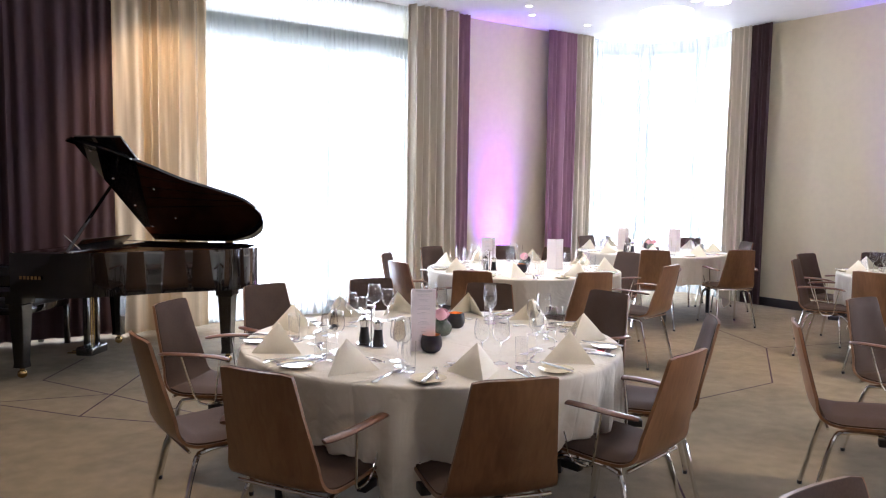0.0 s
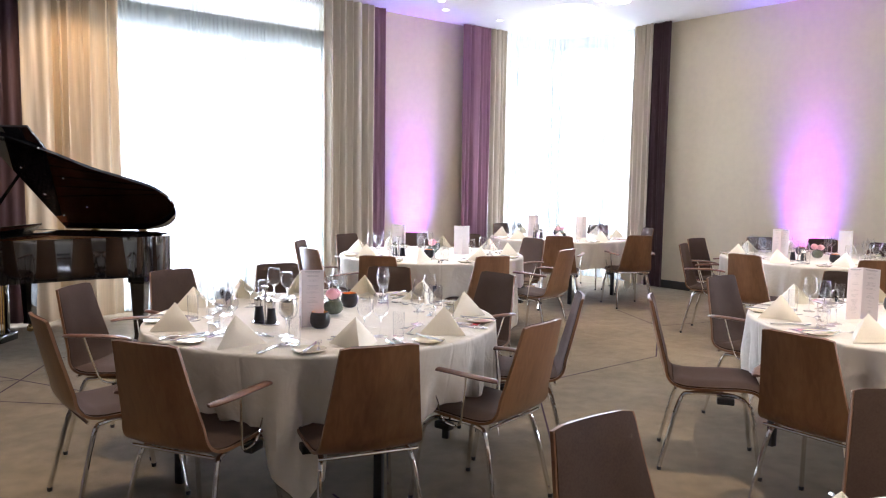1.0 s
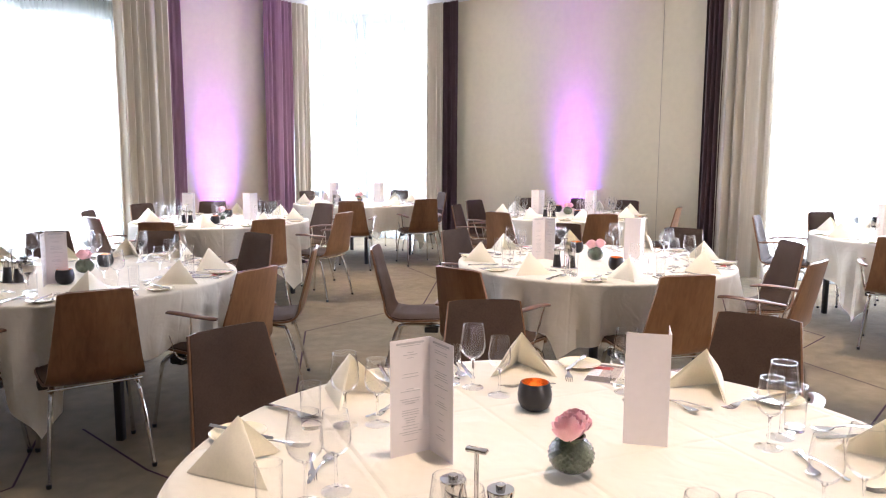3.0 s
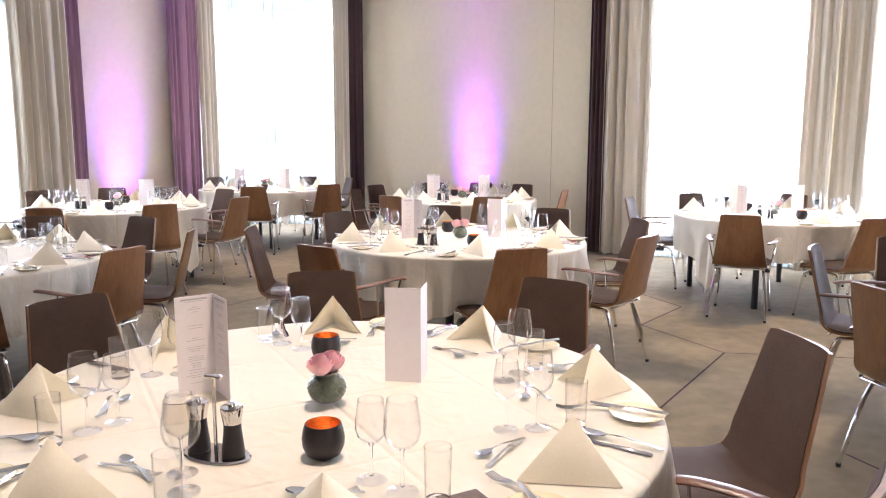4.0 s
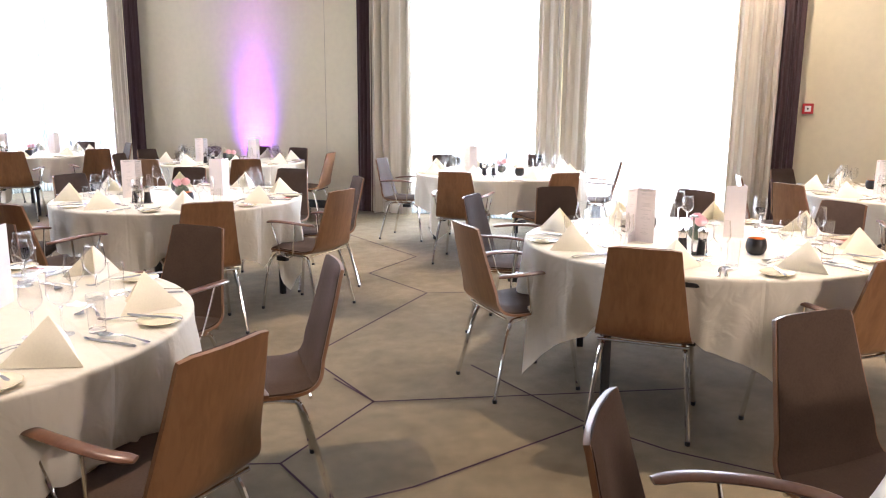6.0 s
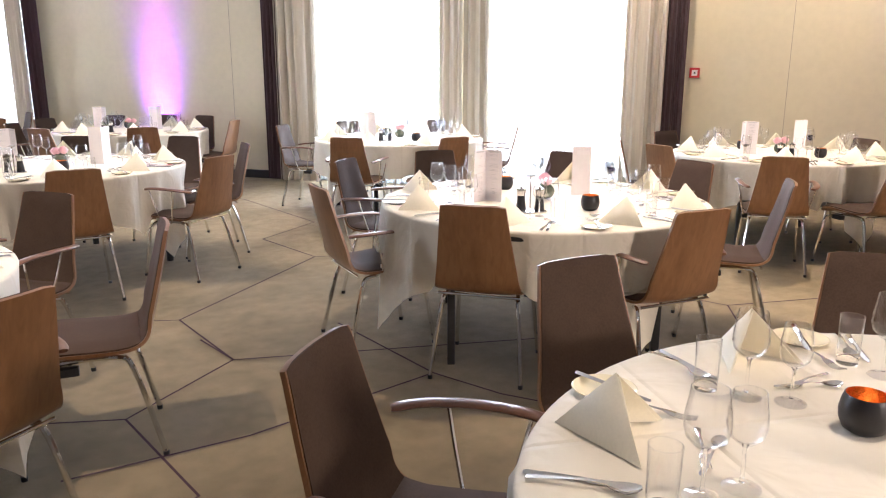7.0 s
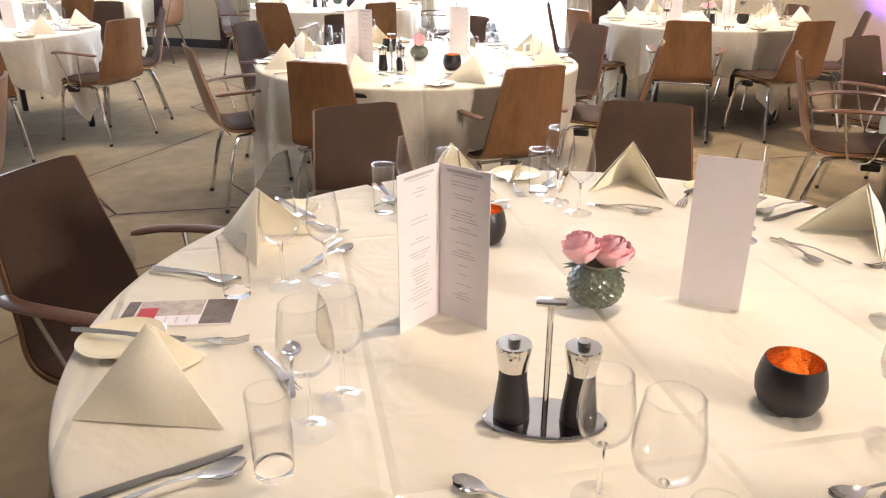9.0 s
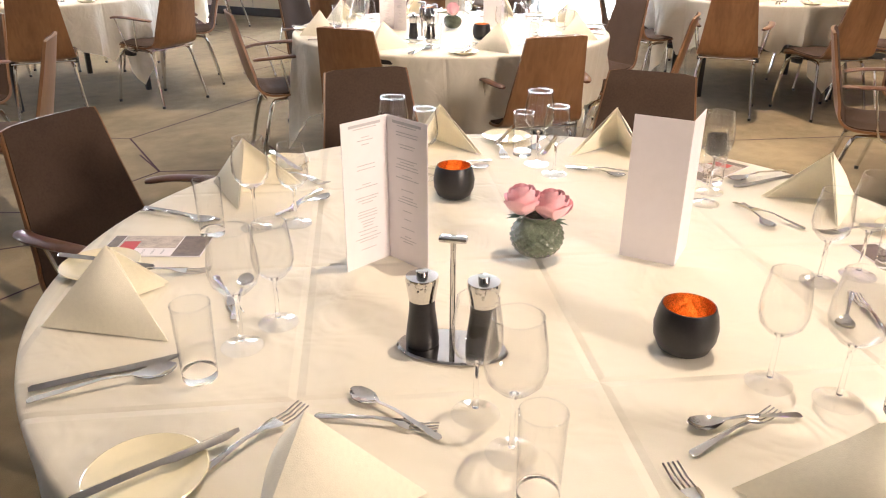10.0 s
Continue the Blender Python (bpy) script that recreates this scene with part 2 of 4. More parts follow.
ROSE = plain("pink_rose_petal", (0.90, 0.52, 0.56), 0.6, vary=0.10, scale=60, sheen=0.3)
LEAF = plain("green_leaf", (0.05, 0.09, 0.035), 0.5, vary=0.3, scale=40)
PIANO = plain("black_piano_lacquer", (0.006, 0.005, 0.005), 0.04, vary=0.2, coat=1.0)
SOUNDBOARD = wood_material("red_spruce", (0.16, 0.035, 0.012), (0.30, 0.085, 0.03), 0.25, 0.4)
BRASS = plain("brass", (0.65, 0.45, 0.18), 0.2, 1.0, vary=0.1)
RED = plain("red_plastic", (0.5, 0.02, 0.02), 0.35, vary=0.05)
LIGHTDISC = glow("lit_diffuser", (1.0, 0.97, 0.95), 3.0)
BULB = glow("lit_spot", (1.0, 0.88, 0.72), 14.0)
LEDPINK = glow("led_lens", (1.0, 0.25, 0.9), 5.0)

# ---------------------------------------------------------------- mesh helpers


def finish(bm, name, mat, smooth=True, mats=None):
    me = bpy.data.meshes.new(name)
    bmesh.ops.recalc_face_normals(bm, faces=bm.faces)
    if smooth:
        for f in bm.faces:
            f.smooth = True
        for e in bm.edges:
            if len(e.link_faces) == 2 and e.calc_face_angle(0) > 0.7:
                e.smooth = False
    bm.to_mesh(me)
    bm.free()
    for k in mats or [mat]:
        me.materials.append(k)
    return me


def part(name, bm, mat, parent, label="", smooth=True, mats=None):
    ob = new(name, finish(bm, name, mat, smooth, mats))
    ob.parent = parent
    if label:
        ob["label"] = label
    return ob


def thing(name, label, category, group="", kind=""):
    return tagged(new(name), label, category, group, kind)


def solid(name, bm, mat, label, category="", group="", kind="", smooth=True):
    return tagged(new(name, finish(bm, name, mat, smooth)), label, category, group, kind)


def box(bm, x0, y0, z0, x1, y1, z1, m=None, bevel=0.0):
    r = bmesh.ops.create_cube(bm, size=1)
    vs = r["verts"]
    bmesh.ops.scale(bm, vec=(x1 - x0, y1 - y0, z1 - z0), verts=vs)
    bmesh.ops.translate(bm, vec=((x0 + x1) / 2, (y0 + y1) / 2, (z0 + z1) / 2), verts=vs)
    if bevel:
        es = list({e for v in vs for e in v.link_edges})
        r = bmesh.ops.bevel(bm, geom=es, offset=bevel, segments=2, affect="EDGES", profile=0.5)
        vs = list({v for f in r["faces"] for v in f.verts} | {v for v in vs if v.is_valid})
    if m is not None:
        bmesh.ops.transform(bm, matrix=m, verts=vs)
    return vs


def newbox(*a, **k):
    bm = bmesh.new()
    box(bm, *a, **k)
    return bm


def lathe(profile, segs=24, bm=None, centre=(0, 0, 0)):
    """Turns (radius, z) points round the z axis."""
    bm = bm or bmesh.new()
    rings = []
    for r, z in profile:
        if r < 1e-5:
            rings.append([bm.verts.new((centre[0], centre[1], centre[2] + z))])
        else:
            rings.append([bm.verts.new((centre[0] + r * math.cos(2 * math.pi * k / segs), centre[1] + r * math.sin(2 * math.pi * k / segs), centre[2] + z)) for k in range(segs)])
    for a, b in zip(rings, rings[1:]):
        for k in range(segs):
            j = (k + 1) % segs
            if len(a) == 1 and len(b) == 1:
                continue
            if len(a) == 1:
                bm.faces.new((a[0], b[k], b[j]))
            elif len(b) == 1:
                bm.faces.new((a[k], b[0], a[j]))
            else:
                bm.faces.new((a[k], b[k], b[j], a[j]))
    return bm


def tube(points, radius, segs=8, bm=None, flat=1.0):
    """A tube along points; flat squeezes its height."""
    bm = bm or bmesh.new()
    pts = [Vector(p) for p in points]
    rings = []
    ref = Vector((0, 0, 1))
    for k, p in enumerate(pts):
        d = (pts[min(k + 1, len(pts) - 1)] - pts[max(k - 1, 0)]).normalized()
        u = ref.cross(d)
        if u.length < 0.05:
            u = Vector((1, 0, 0)).cross(d)
        u.normalize()
        v = d.cross(u)
        rad = radius[k] if isinstance(radius, (list, tuple)) else radius
        rings.append([bm.verts.new(p + rad * (math.cos(2 * math.pi * j / segs) * u + flat * math.sin(2 * math.pi * j / segs) * v)) for j in range(segs)])
    for a, b in zip(rings, rings[1:]):
        for j in range(segs):
            i = (j + 1) % segs
            bm.faces.new((a[j], a[i], b[i], b[j]))
    bm.faces.new(rings[0][::-1])
    bm.faces.new(rings[-1])
    return bm


def sheet(grid, thick=0.0, bm=None):
    """A surface through rows of points; with thickness it is closed."""
    bm = bm or bmesh.new()
    vs = [[bm.verts.new(p) for p in row] for row in grid]
    faces = []
    for a, b in zip(vs, vs[1:]):
        for j in range(len(a) - 1):
            faces.append(bm.faces.new((a[j], a[j + 1], b[j + 1], b[j])))
    if thick:
        bmesh.ops.recalc_face_normals(bm, faces=faces)
        bmesh.ops.solidify(bm, geom=faces, thickness=thick)
    return bm


def smooth_path(points, n=4):
    """Catmull-Rom through points."""
    p = [Vector(q) for q in points]
    p = [2 * p[0] - p[1]] + p + [2 * p[-1] - p[-2]]
    out = []
    for k in range(1, len(p) - 2):
        for j in range(n):
            t = j / n
            out.append(0.5 * ((2 * p[k]) + (p[k + 1] - p[k - 1]) * t + (2 * p[k - 1] - 5 * p[k] + 4 * p[k + 1] - p[k + 2]) * t * t + (3 * p[k] - p[k - 1] - 3 * p[k + 1] + p[k + 2]) * t ** 3))
    out.append(p[-2])
    return out


# ---------------------------------------------------------------- the hall
CEIL = 3.66
LEFT_A, LEFT_B = (-6.31, 5.21), (1.84, 10.75)
RIGHT_A, RIGHT_B = (4.22, 9.85), (12.58, -2.46)


def along(a, b, s, off=0.0):
    """The point s metres from a towards b; off moves it to the left of the way."""
    a, b = Vector(a), Vector(b)
    d = (b - a).normalized()
    n = Vector((-d.y, d.x))
    return a + d * s + n * off


def wall_block(name, a, b, s0, s1, z0, z1, mat=None, thick=0.25, label="cream painted plaster wall of the hall"):
    """A piece of wall; its room face is the line a-b, its body lies to the left of a-b."""
    p, q = along(a, b, s0), along(a, b, s1)
    p2, q2 = along(a, b, s0, thick), along(a, b, s1, thick)
    bm = bmesh.new()
    lo = [bm.verts.new((v.x, v.y, z0)) for v in (p, q, q2, p2)]
    hi = [bm.verts.new((v.x, v.y, z1)) for v in (p, q, q2, p2)]
    bm.faces.new(lo[::-1])
    bm.faces.new(hi)
    for k in range(4):
        bm.faces.new((lo[k], lo[(k + 1) % 4], hi[(k + 1) % 4], hi[k]))
    return solid(name, bm, mat or PAINT, label, kind="structure", smooth=False)


def baseboard(a, b, s0, s1):
    bm = bmesh.new()
    rows = []
    for o, z in ((-0.016, 0.001), (-0.016, 0.10), (-0.010, 0.112), (0.0, 0.112)):
        rows.append([(*along(a, b, s, o), z) for s in (s0, s1)])
    sheet(rows, 0, bm)
    return solid("baseboard", bm, BLACKTRIM, "black baseboard along the wall", kind="structure")


bm = bmesh.new()
FLOOR = [(-9, -9), (16, -9), (16, 14), (-9, 14)]
bm.faces.new([bm.verts.new((x, y, 0)) for x, y in FLOOR])
floor = solid("floor", bm, CARPET, "beige carpet with thin dark purple lines", kind="structure", smooth=False)

bm = newbox(-9, -9, CEIL, 16, 14, CEIL + 0.2)
solid("ceiling", bm, WHITE, "white plaster ceiling with recessed lights", kind="structure", smooth=False)

HEAD = 3.30
wall_block("wall_left", LEFT_A, LEFT_B, -1.49, 0.28, 0, CEIL)
wall_block("wall_left_pier", LEFT_A, LEFT_B, 4.00, 4.28, 0, CEIL)
# lintels white instead of cream, standing for daylight caught behind the voile
wall_block("wall_left_lintel_whitened", LEFT_A, LEFT_B, 0.28, 4.00, 3.60, CEIL, WHITE)
wall_block("wall_left_lintel_whitened", LEFT_A, LEFT_B, 4.28, 7.16, 3.60, CEIL, WHITE)
wall_block("wall_niche", LEFT_A, LEFT_B, 7.16, 9.86, 0, CEIL)
wall_block("wall_lamp", RIGHT_A, RIGHT_B, -0.33, 4.37, 0, CEIL)
wall_block("wall_right_lintel", RIGHT_A, RIGHT_B, 4.37, 6.46, HEAD, CEIL)
wall_block("wall_right_pier", RIGHT_A, RIGHT_B, 6.46, 6.70, 0, CEIL)
wall_block("wall_right_lintel", RIGHT_A, RIGHT_B, 6.70, 8.65, HEAD, CEIL)
wall_block("wall_right", RIGHT_A, RIGHT_B, 8.65, 14.88, 0, CEIL)
# three unseen walls added to close the room, dark to dim the reflections
wall_block("wall_back_unseen", (12.74, -7.91), (-7.63, -7.91), -0.19, 20.55, 0, CEIL, BACKPAINT)
wall_block("wall_west_unseen", (-7.44, -7.91), (-7.44, 4.65), 0, 12.56, 0, CEIL, BACKPAINT)
wall_block("wall_east_unseen", (12.56, -2.42), (12.56, -7.91), 0, 5.49, 0, CEIL, BACKPAINT)
baseboard(LEFT_A, LEFT_B, 7.16, 9.77)
baseboard(RIGHT_A, RIGHT_B, -0.28, 4.37)
baseboard(RIGHT_A, RIGHT_B, 8.65, 14.88)
# shadow joints between the wall panels
for a, b, s in ((RIGHT_A, RIGHT_B, 3.23), (RIGHT_A, RIGHT_B, 10.16)):
    p, d = along(a, b, s, -0.0015), (Vector(b) - Vector(a)).normalized()
    ang = math.degrees(math.atan2(d.y, d.x))
    solid("trim", newbox(-0.002, -0.001, 0.12, 0.002, 0.001, CEIL - 0.01, pose(p.x, p.y, 0, 0, 0, ang)), BACKPAINT, "thin joint between two wall panels", kind="structure", smooth=False)


def window(index, a, b, s0, s1, mullions, lamp=1.0, head=3.30, rail=0.07, gap=0.0):
    """A full-height glazed opening with frame, panes and daylight behind it."""
    root = tagged(new("window_%d" % index), "tall glazed window with grey-green frame", "window", kind="structure")
    mid, d = along(a, b, (s0 + s1) / 2, 0.12), (Vector(b) - Vector(a)).normalized()
    ang = math.degrees(math.atan2(d.y, d.x))
    root.matrix_world = pose(mid.x, mid.y, 0, 0, 0, ang)
    w = (s1 - s0) / 2
    for x0, x1 in ((-w, -w + 0.07), (w - 0.07, w)):
        part("window_frame", newbox(x0, -0.03, 0.0, x1, 0.03, head, bevel=0.004), FRAME, root)
    for z0, z1 in ((0.0, 0.07), (head - rail, head)):
        part("window_frame", newbox(-w + 0.07, -0.03, z0, w - 0.07, 0.03, z1, bevel=0.004), FRAME, root)
    xs = [-w + 0.07] + [w * m for m in mullions] + [w - 0.07]
    for x in xs[1:-1]:
        part("mullion", newbox(x - 0.03, -0.03, 0.07, x + 0.03, 0.03, head - rail, bevel=0.004), FRAME, root)
    for x0, x1 in zip(xs, xs[1:]):
        pane = part("pane", newbox(x0, -0.006, 0.07, x1, 0.006, head - rail), PANE, root, smooth=False)
        pane.visible_shadow = False
    if gap:
        pane = part("pane", newbox(-w, -0.006, head, w, 0.006, head + gap), PANE, root, smooth=False)
        pane.visible_shadow = False
    if lamp:
        area_lamp("window_daylight", pose(mid.x, mid.y, 0, 0, 0, ang) @ pose(0, 0.16, head / 2, -90, 0, 0), 2 * w, head - 0.05, lamp * WINDOW_W * 2 * w * head, (0.95, 0.98, 1.0), 125)
    return root


window(1, LEFT_A, LEFT_B, 4.28, 7.16, (0.25,), head=HEAD, rail=0.25, gap=0.30)
window(9, LEFT_A, LEFT_B, 0.28, 4.00, (-0.33, 0.33), 0.8, head=HEAD, rail=0.25, gap=0.30)
window(2, RIGHT_A, RIGHT_B, 4.37, 6.46, ())
window(3, RIGHT_A, RIGHT_B, 6.70, 8.65, ())
BAY = [(1.84, 10.75), (2.37, 11.21), (3.02, 11.35), (3.67, 10.93), (4.04, 10.12)]
for k, (p, q) in enumerate(zip(BAY, BAY[1:])):
    length = (Vector(q) - Vector(p)).length
    # whitened too, to make up for daylight missing behind the voile
    wall_block("wall_bay_lintel_whitened", p, q, 0.0, length, 3.58, CEIL, WHITE)
    window(4 + k, p, q, 0.0, length, (), 0.6, head=3.58)


def curtain(name, line, mat, label, folds, amp, z0=0.03, z1=CEIL - 0.01, seed=0, category="curtain", flare=0.0, settle=0.45):
    """A pleated hanging along a line of (x, y) points."""
    rnd = random.Random(seed)
    pts = [Vector((*p, 0)) for p in line]
    pts = smooth_path(pts, 6) if len(pts) > 2 else [pts[0].lerp(pts[1], k / 8) for k in range(9)]
    cum = [0.0]
    for a, b in zip(pts, pts[1:]):
        cum.append(cum[-1] + (b - a).length)
    total = cum[-1]
    n = folds * 10
    die = [rnd.uniform(0.35, 0.95) for _ in range(folds + 2)]
    ph = [rnd.uniform(-0.5, 0.5) for _ in range(folds + 2)]
    am = [rnd.uniform(0.65, 1.2) for _ in range(folds + 2)]
    rows = []
    levels = (0, 0.02, 0.08, 0.18, 0.28, 0.38, 0.48, 0.56, 0.64, 0.72, 0.8, 0.88, 0.95, 1.0)
    for lv in levels:
        z = z0 + (z1 - z0) * lv
        row = []
        for k in range(n + 1):
            u = k / n
            s = u * total
            i = max(j for j in range(len(cum)) if cum[j] <= s + 1e-9)
            i = min(i, len(pts) - 2)
            f = (s - cum[i]) / max(1e-6, cum[i + 1] - cum[i])
            p, d = pts[i].lerp(pts[i + 1], f), (pts[i + 1] - pts[i]).normalized()
            nrm = Vector((-d.y, d.x, 0))
            fold = max(0.0, min(folds, folds * (u + math.sin(math.pi * u) * (0.035 * math.sin(9 * u + seed) + 0.02 * math.sin(23 * u + 2 * seed)))))
            q = int(fold)
            a = amp * (am[q] * (1 - (fold - q)) + am[q + 1] * (fold - q)) * (1.0 - 0.35 * lv)
            sway = ph[q] * (1 - (fold - q)) + ph[q + 1] * (fold - q)
            w = math.sin(2 * math.pi * fold + sway * 1.4 * (1 - lv))
            if settle:
                keep = die[q] * (1 - (fold - q)) + die[q + 1] * (fold - q)
                keep = min(1.0, max(0.0, (lv - keep + 0.35) / 0.35))
                wide = math.sin(2 * math.pi * fold / 2.6 + sway * 4 + seed) + 0.35 * math.sin(2 * math.pi * fold / 1.37 + 2 * seed + 1.5 * lv)
                w = w * (1 - settle * (1 - keep)) + settle * 1.2 * wide * (1 - 0.55 * lv)
            o = a * w
            side = flare * (u - 0.5) * (1 - lv) ** 2
            row.append(p + nrm * o + d * (side + 0.02 * sway * (1 - lv)) + Vector((0, 0, z)))
        rows.append(row)
    return solid(name, sheet(rows), mat, label, category, "curtains")


def run(a, b, s0, s1, off):
    return [tuple(along(a, b, s, off)) for s in (s0, s1)]


curtain("curtain", run(LEFT_A, LEFT_B, 0.00, 3.74, -0.16), AUBERGINE, "dark aubergine floor-length curtain drawn across the wall", 34, 0.030, seed=1)
curtain("curtain", run(LEFT_A, LEFT_B, 3.71, 4.60, -0.20), LAMPLIT_GOLD, "pale gold satin floor-length curtain beside the piano, lamplight's warmth in its colour", 8, 0.05, seed=2, settle=1.0)
curtain("curtain", run(LEFT_A, LEFT_B, 6.98, 7.71, -0.20), BEIGE, "grey-beige satin curtain gathered beside the window", 7, 0.065, seed=3)
curtain("curtain", run(LEFT_A, LEFT_B, 7.69, 7.91, -0.15), UPLIT_MAUVE, "mauve curtain gathered beside the wall, uplight's pink in its colour", 4, 0.045, seed=4)
curtain("curtain", run(LEFT_A, LEFT_B, 9.23, 9.75, -0.16), UPLIT_MAUVE, "mauve curtain gathered beside the bay window, uplight's pink in its colour", 7, 0.05, seed=5)
curtain("curtain", run(LEFT_A, LEFT_B, 9.75, 10.06, -0.18), BEIGE, "grey-beige satin curtain gathered at the bay window", 4, 0.055, seed=6)
curtain("curtain", run(RIGHT_A, RIGHT_B, -0.43, -0.14, -0.19), BEIGE, "grey-beige satin curtain gathered at the bay window", 4, 0.055, seed=7)
curtain("curtain", run(RIGHT_A, RIGHT_B, -0.16, 0.13, -0.15), AUBERGINE, "dark aubergine curtain gathered beside the bay window", 5, 0.05, seed=8)
curtain("curtain", run(RIGHT_A, RIGHT_B, 3.81, 4.05, -0.15), AUBERGINE, "dark aubergine curtain gathered at the wall's end", 4, 0.05, seed=9)
curtain("curtain", run(RIGHT_A, RIGHT_B, 4.03, 4.63, -0.22), BEIGE, "beige satin curtain gathered beside the window", 5, 0.065, seed=10)
curtain("curtain", run(RIGHT_A, RIGHT_B, 6.27, 6.56, -0.20), BEIGE, "beige satin curtain gathered between two windows", 3, 0.065, seed=11)
curtain("curtain", run(RIGHT_A, RIGHT_B, 6.58, 6.91, -0.20), BEIGE, "beige satin curtain gathered between two windows", 3, 0.065, seed=18)
curtain("curtain", run(RIGHT_A, RIGHT_B, 8.44, 8.89, -0.22), BEIGE, "beige satin curtain gathered beside the window", 5, 0.06, seed=12)
curtain("curtain", run(RIGHT_A, RIGHT_B, 8.87, 9.10, -0.16), AUBERGINE, "dark aubergine curtain gathered beside the wall", 4, 0.045, seed=13)
SHEER_LABEL = "white translucent voile curtain across the window"
curtain("sheer_curtain", run(LEFT_A, LEFT_B, 4.32, 7.11, -0.06), SHEER, SHEER_LABEL, 44, 0.018, seed=14, settle=0.0)
curtain("sheer_curtain", run(RIGHT_A, RIGHT_B, 4.42, 6.42, -0.06), SHEER, SHEER_LABEL, 32, 0.018, seed=15, settle=0.0)
curtain("sheer_curtain", run(RIGHT_A, RIGHT_B, 6.74, 8.60, -0.06), SHEER, SHEER_LABEL, 30, 0.018, seed=16, settle=0.0)
curtain("sheer_curtain", [(1.95, 10.68), (2.46, 11.02), (3.02, 11.14), (3.53, 10.74), (3.91, 10.12)], SHEER, SHEER_LABEL, 44, 0.018, seed=17, settle=0.0)

# the ground outside
bm = bmesh.new()
bm.faces.new([bm.verts.new((x, y, -0.3)) for x, y in ((-300, -300), (300, -300), (300, 300), (-300, 300))])
solid("ground", bm, plain("pale_gravel", (0.32, 0.31, 0.28), 0.9, vary=0.2, scale=2), "pale gravel ground outside the hall", kind="structure", smooth=False)

# bright overcast distance beyond the voile
rows = []
for z in (-0.3, 5.5):
    rows.append([(x, y, z) for x, y in ((-11.0, 6.4), (-1.0, 12.4), (1.0, 13.7), (3.3, 14.4), (5.6, 12.6), (9.2, 7.4), (16.0, -2.6))])
solid("backdrop", sheet(rows), glow("overcast_glare", (0.96, 0.98, 1.0), 2.1), "bright hazy overcast sky beyond the windows", kind="structure", smooth=False)

# ---------------------------------------------------------------- carpet lines
LINES = [
    [(3.28, 1.03), (3.31, 0.64), (4.79, -0.08)],
    [(3.31, 0.64), (2.69, 0.27), (2.73, -0.49), (2.17, -0.78)],
    [(4.02, 0.82), (4.02, -0.11), (4.12, -0.49), (4.72, -1.65)],
    [(3.05, -0.18), (4.01, -0.11)],
    [(4.61, 3.19), (4.67, 2.34), (5.57, 1.83)],
    [(5.33, 3.60), (4.61, 3.19)],
    [(2.69, 0.27), (1.97, 0.69)],
    [(2.37, -0.10), (3.05, -0.18)],
    [(2.89, 1.68), (3.30, 1.43), (3.31, 0.64)],
    [(3.30, 1.43), (4.67, 2.34)],
    [(-3.00, 6.18), (-2.96, 5.46), (-2.31, 5.11), (-1.30, 4.55)],
    [(-2.27, 4.60), (-2.32, 5.69), (-1.65, 6.89)],
    [(-3.65, 5.08), (-2.27, 4.60), (-0.99, 4.36)],
    [(-3.85, 4.57), (-2.31, 5.11)],
    [(0.03, 3.04), (0.40, 2.41), (0.94, 1.77)],
    [(-0.17, 2.99), (-0.14, 2.38), (-0.79, 1.77)],
    [(2.98, 7.96), (3.10, 6.99), (2.58, 5.68), (1.38, 4.89)],
    [(3.10, 6.99), (4.77, 7.54)],
    [(0.94, 1.77), (1.97, 0.69)],
    [(0.94, 1.77), (1.38, 4.89)],
    [(5.57, 1.83), (6.59, 2.31)],
    [(5.57, 1.83), (6.14, -0.36), (4.72, -1.65)],
    [(6.14, -0.36), (7.78, -1.09)],
    [(5.33, 3.60), (5.32, 5.28), (4.77, 7.54)],
    [(-1.65, 6.89), (0.34, 8.06)],
    [(2.17, -0.78), (2.07, -2.42), (1.25, -3.44)],
]
for line in LINES:
    rows = []
    pts = [Vector(p) for p in line]
    for side in (-0.006, 0.006):
        row = []
        for k, p in enumerate(pts):
            d = (pts[min(k + 1, len(pts) - 1)] - pts[max(k - 1, 0)]).normalized()
            row.append((p.x - d.y * side, p.y + d.x * side, 0.004))
        rows.append(row)
    part("carpet_line", sheet(rows), LINE, floor, smooth=False)

# ---------------------------------------------------------------- ceiling lights


def ceiling_disc(x, y, r):
    root = thing("ceiling_light", "round white recessed ceiling light, lit", "ceiling light", "round ceiling lights")
    root.location = (x, y, CEIL)
    part("rim", lathe([(r, -0.001), (r + 0.012, -0.004), (r + 0.014, -0.001)], 40), WHITE, root)
    part("diffuser", lathe([(0, -0.006), (r * 0.8, -0.006), (r, -0.002)], 40), LIGHTDISC, root)


ceiling_disc(2.69, 9.25, 0.31)
ceiling_disc(3.14, 8.77, 0.14)
ceiling_disc(4.42, 8.14, 0.19)


def downlight(x, y, target=None, watts=0.0, angle=70, color=(1.0, 0.78, 0.52)):
    root = thing("downlight", "small round recessed ceiling spotlight, lit", "spotlight", "recessed ceiling spotlights")
    root.location = (x, y, CEIL)
    part("ring", lathe([(0.032, -0.003), (0.045, -0.006), (0.05, -0.001)], 24), STEEL, root)
    part("bulb", lathe([(0, -0.0025), (0.032, -0.0025)], 20), BULB, root)
    if watts:
        spot_lamp("downlight_lamp", look((x, y, CEIL - 0.03), target or (x, y, 0)), watts, angle, 0.7, color, 0.03)


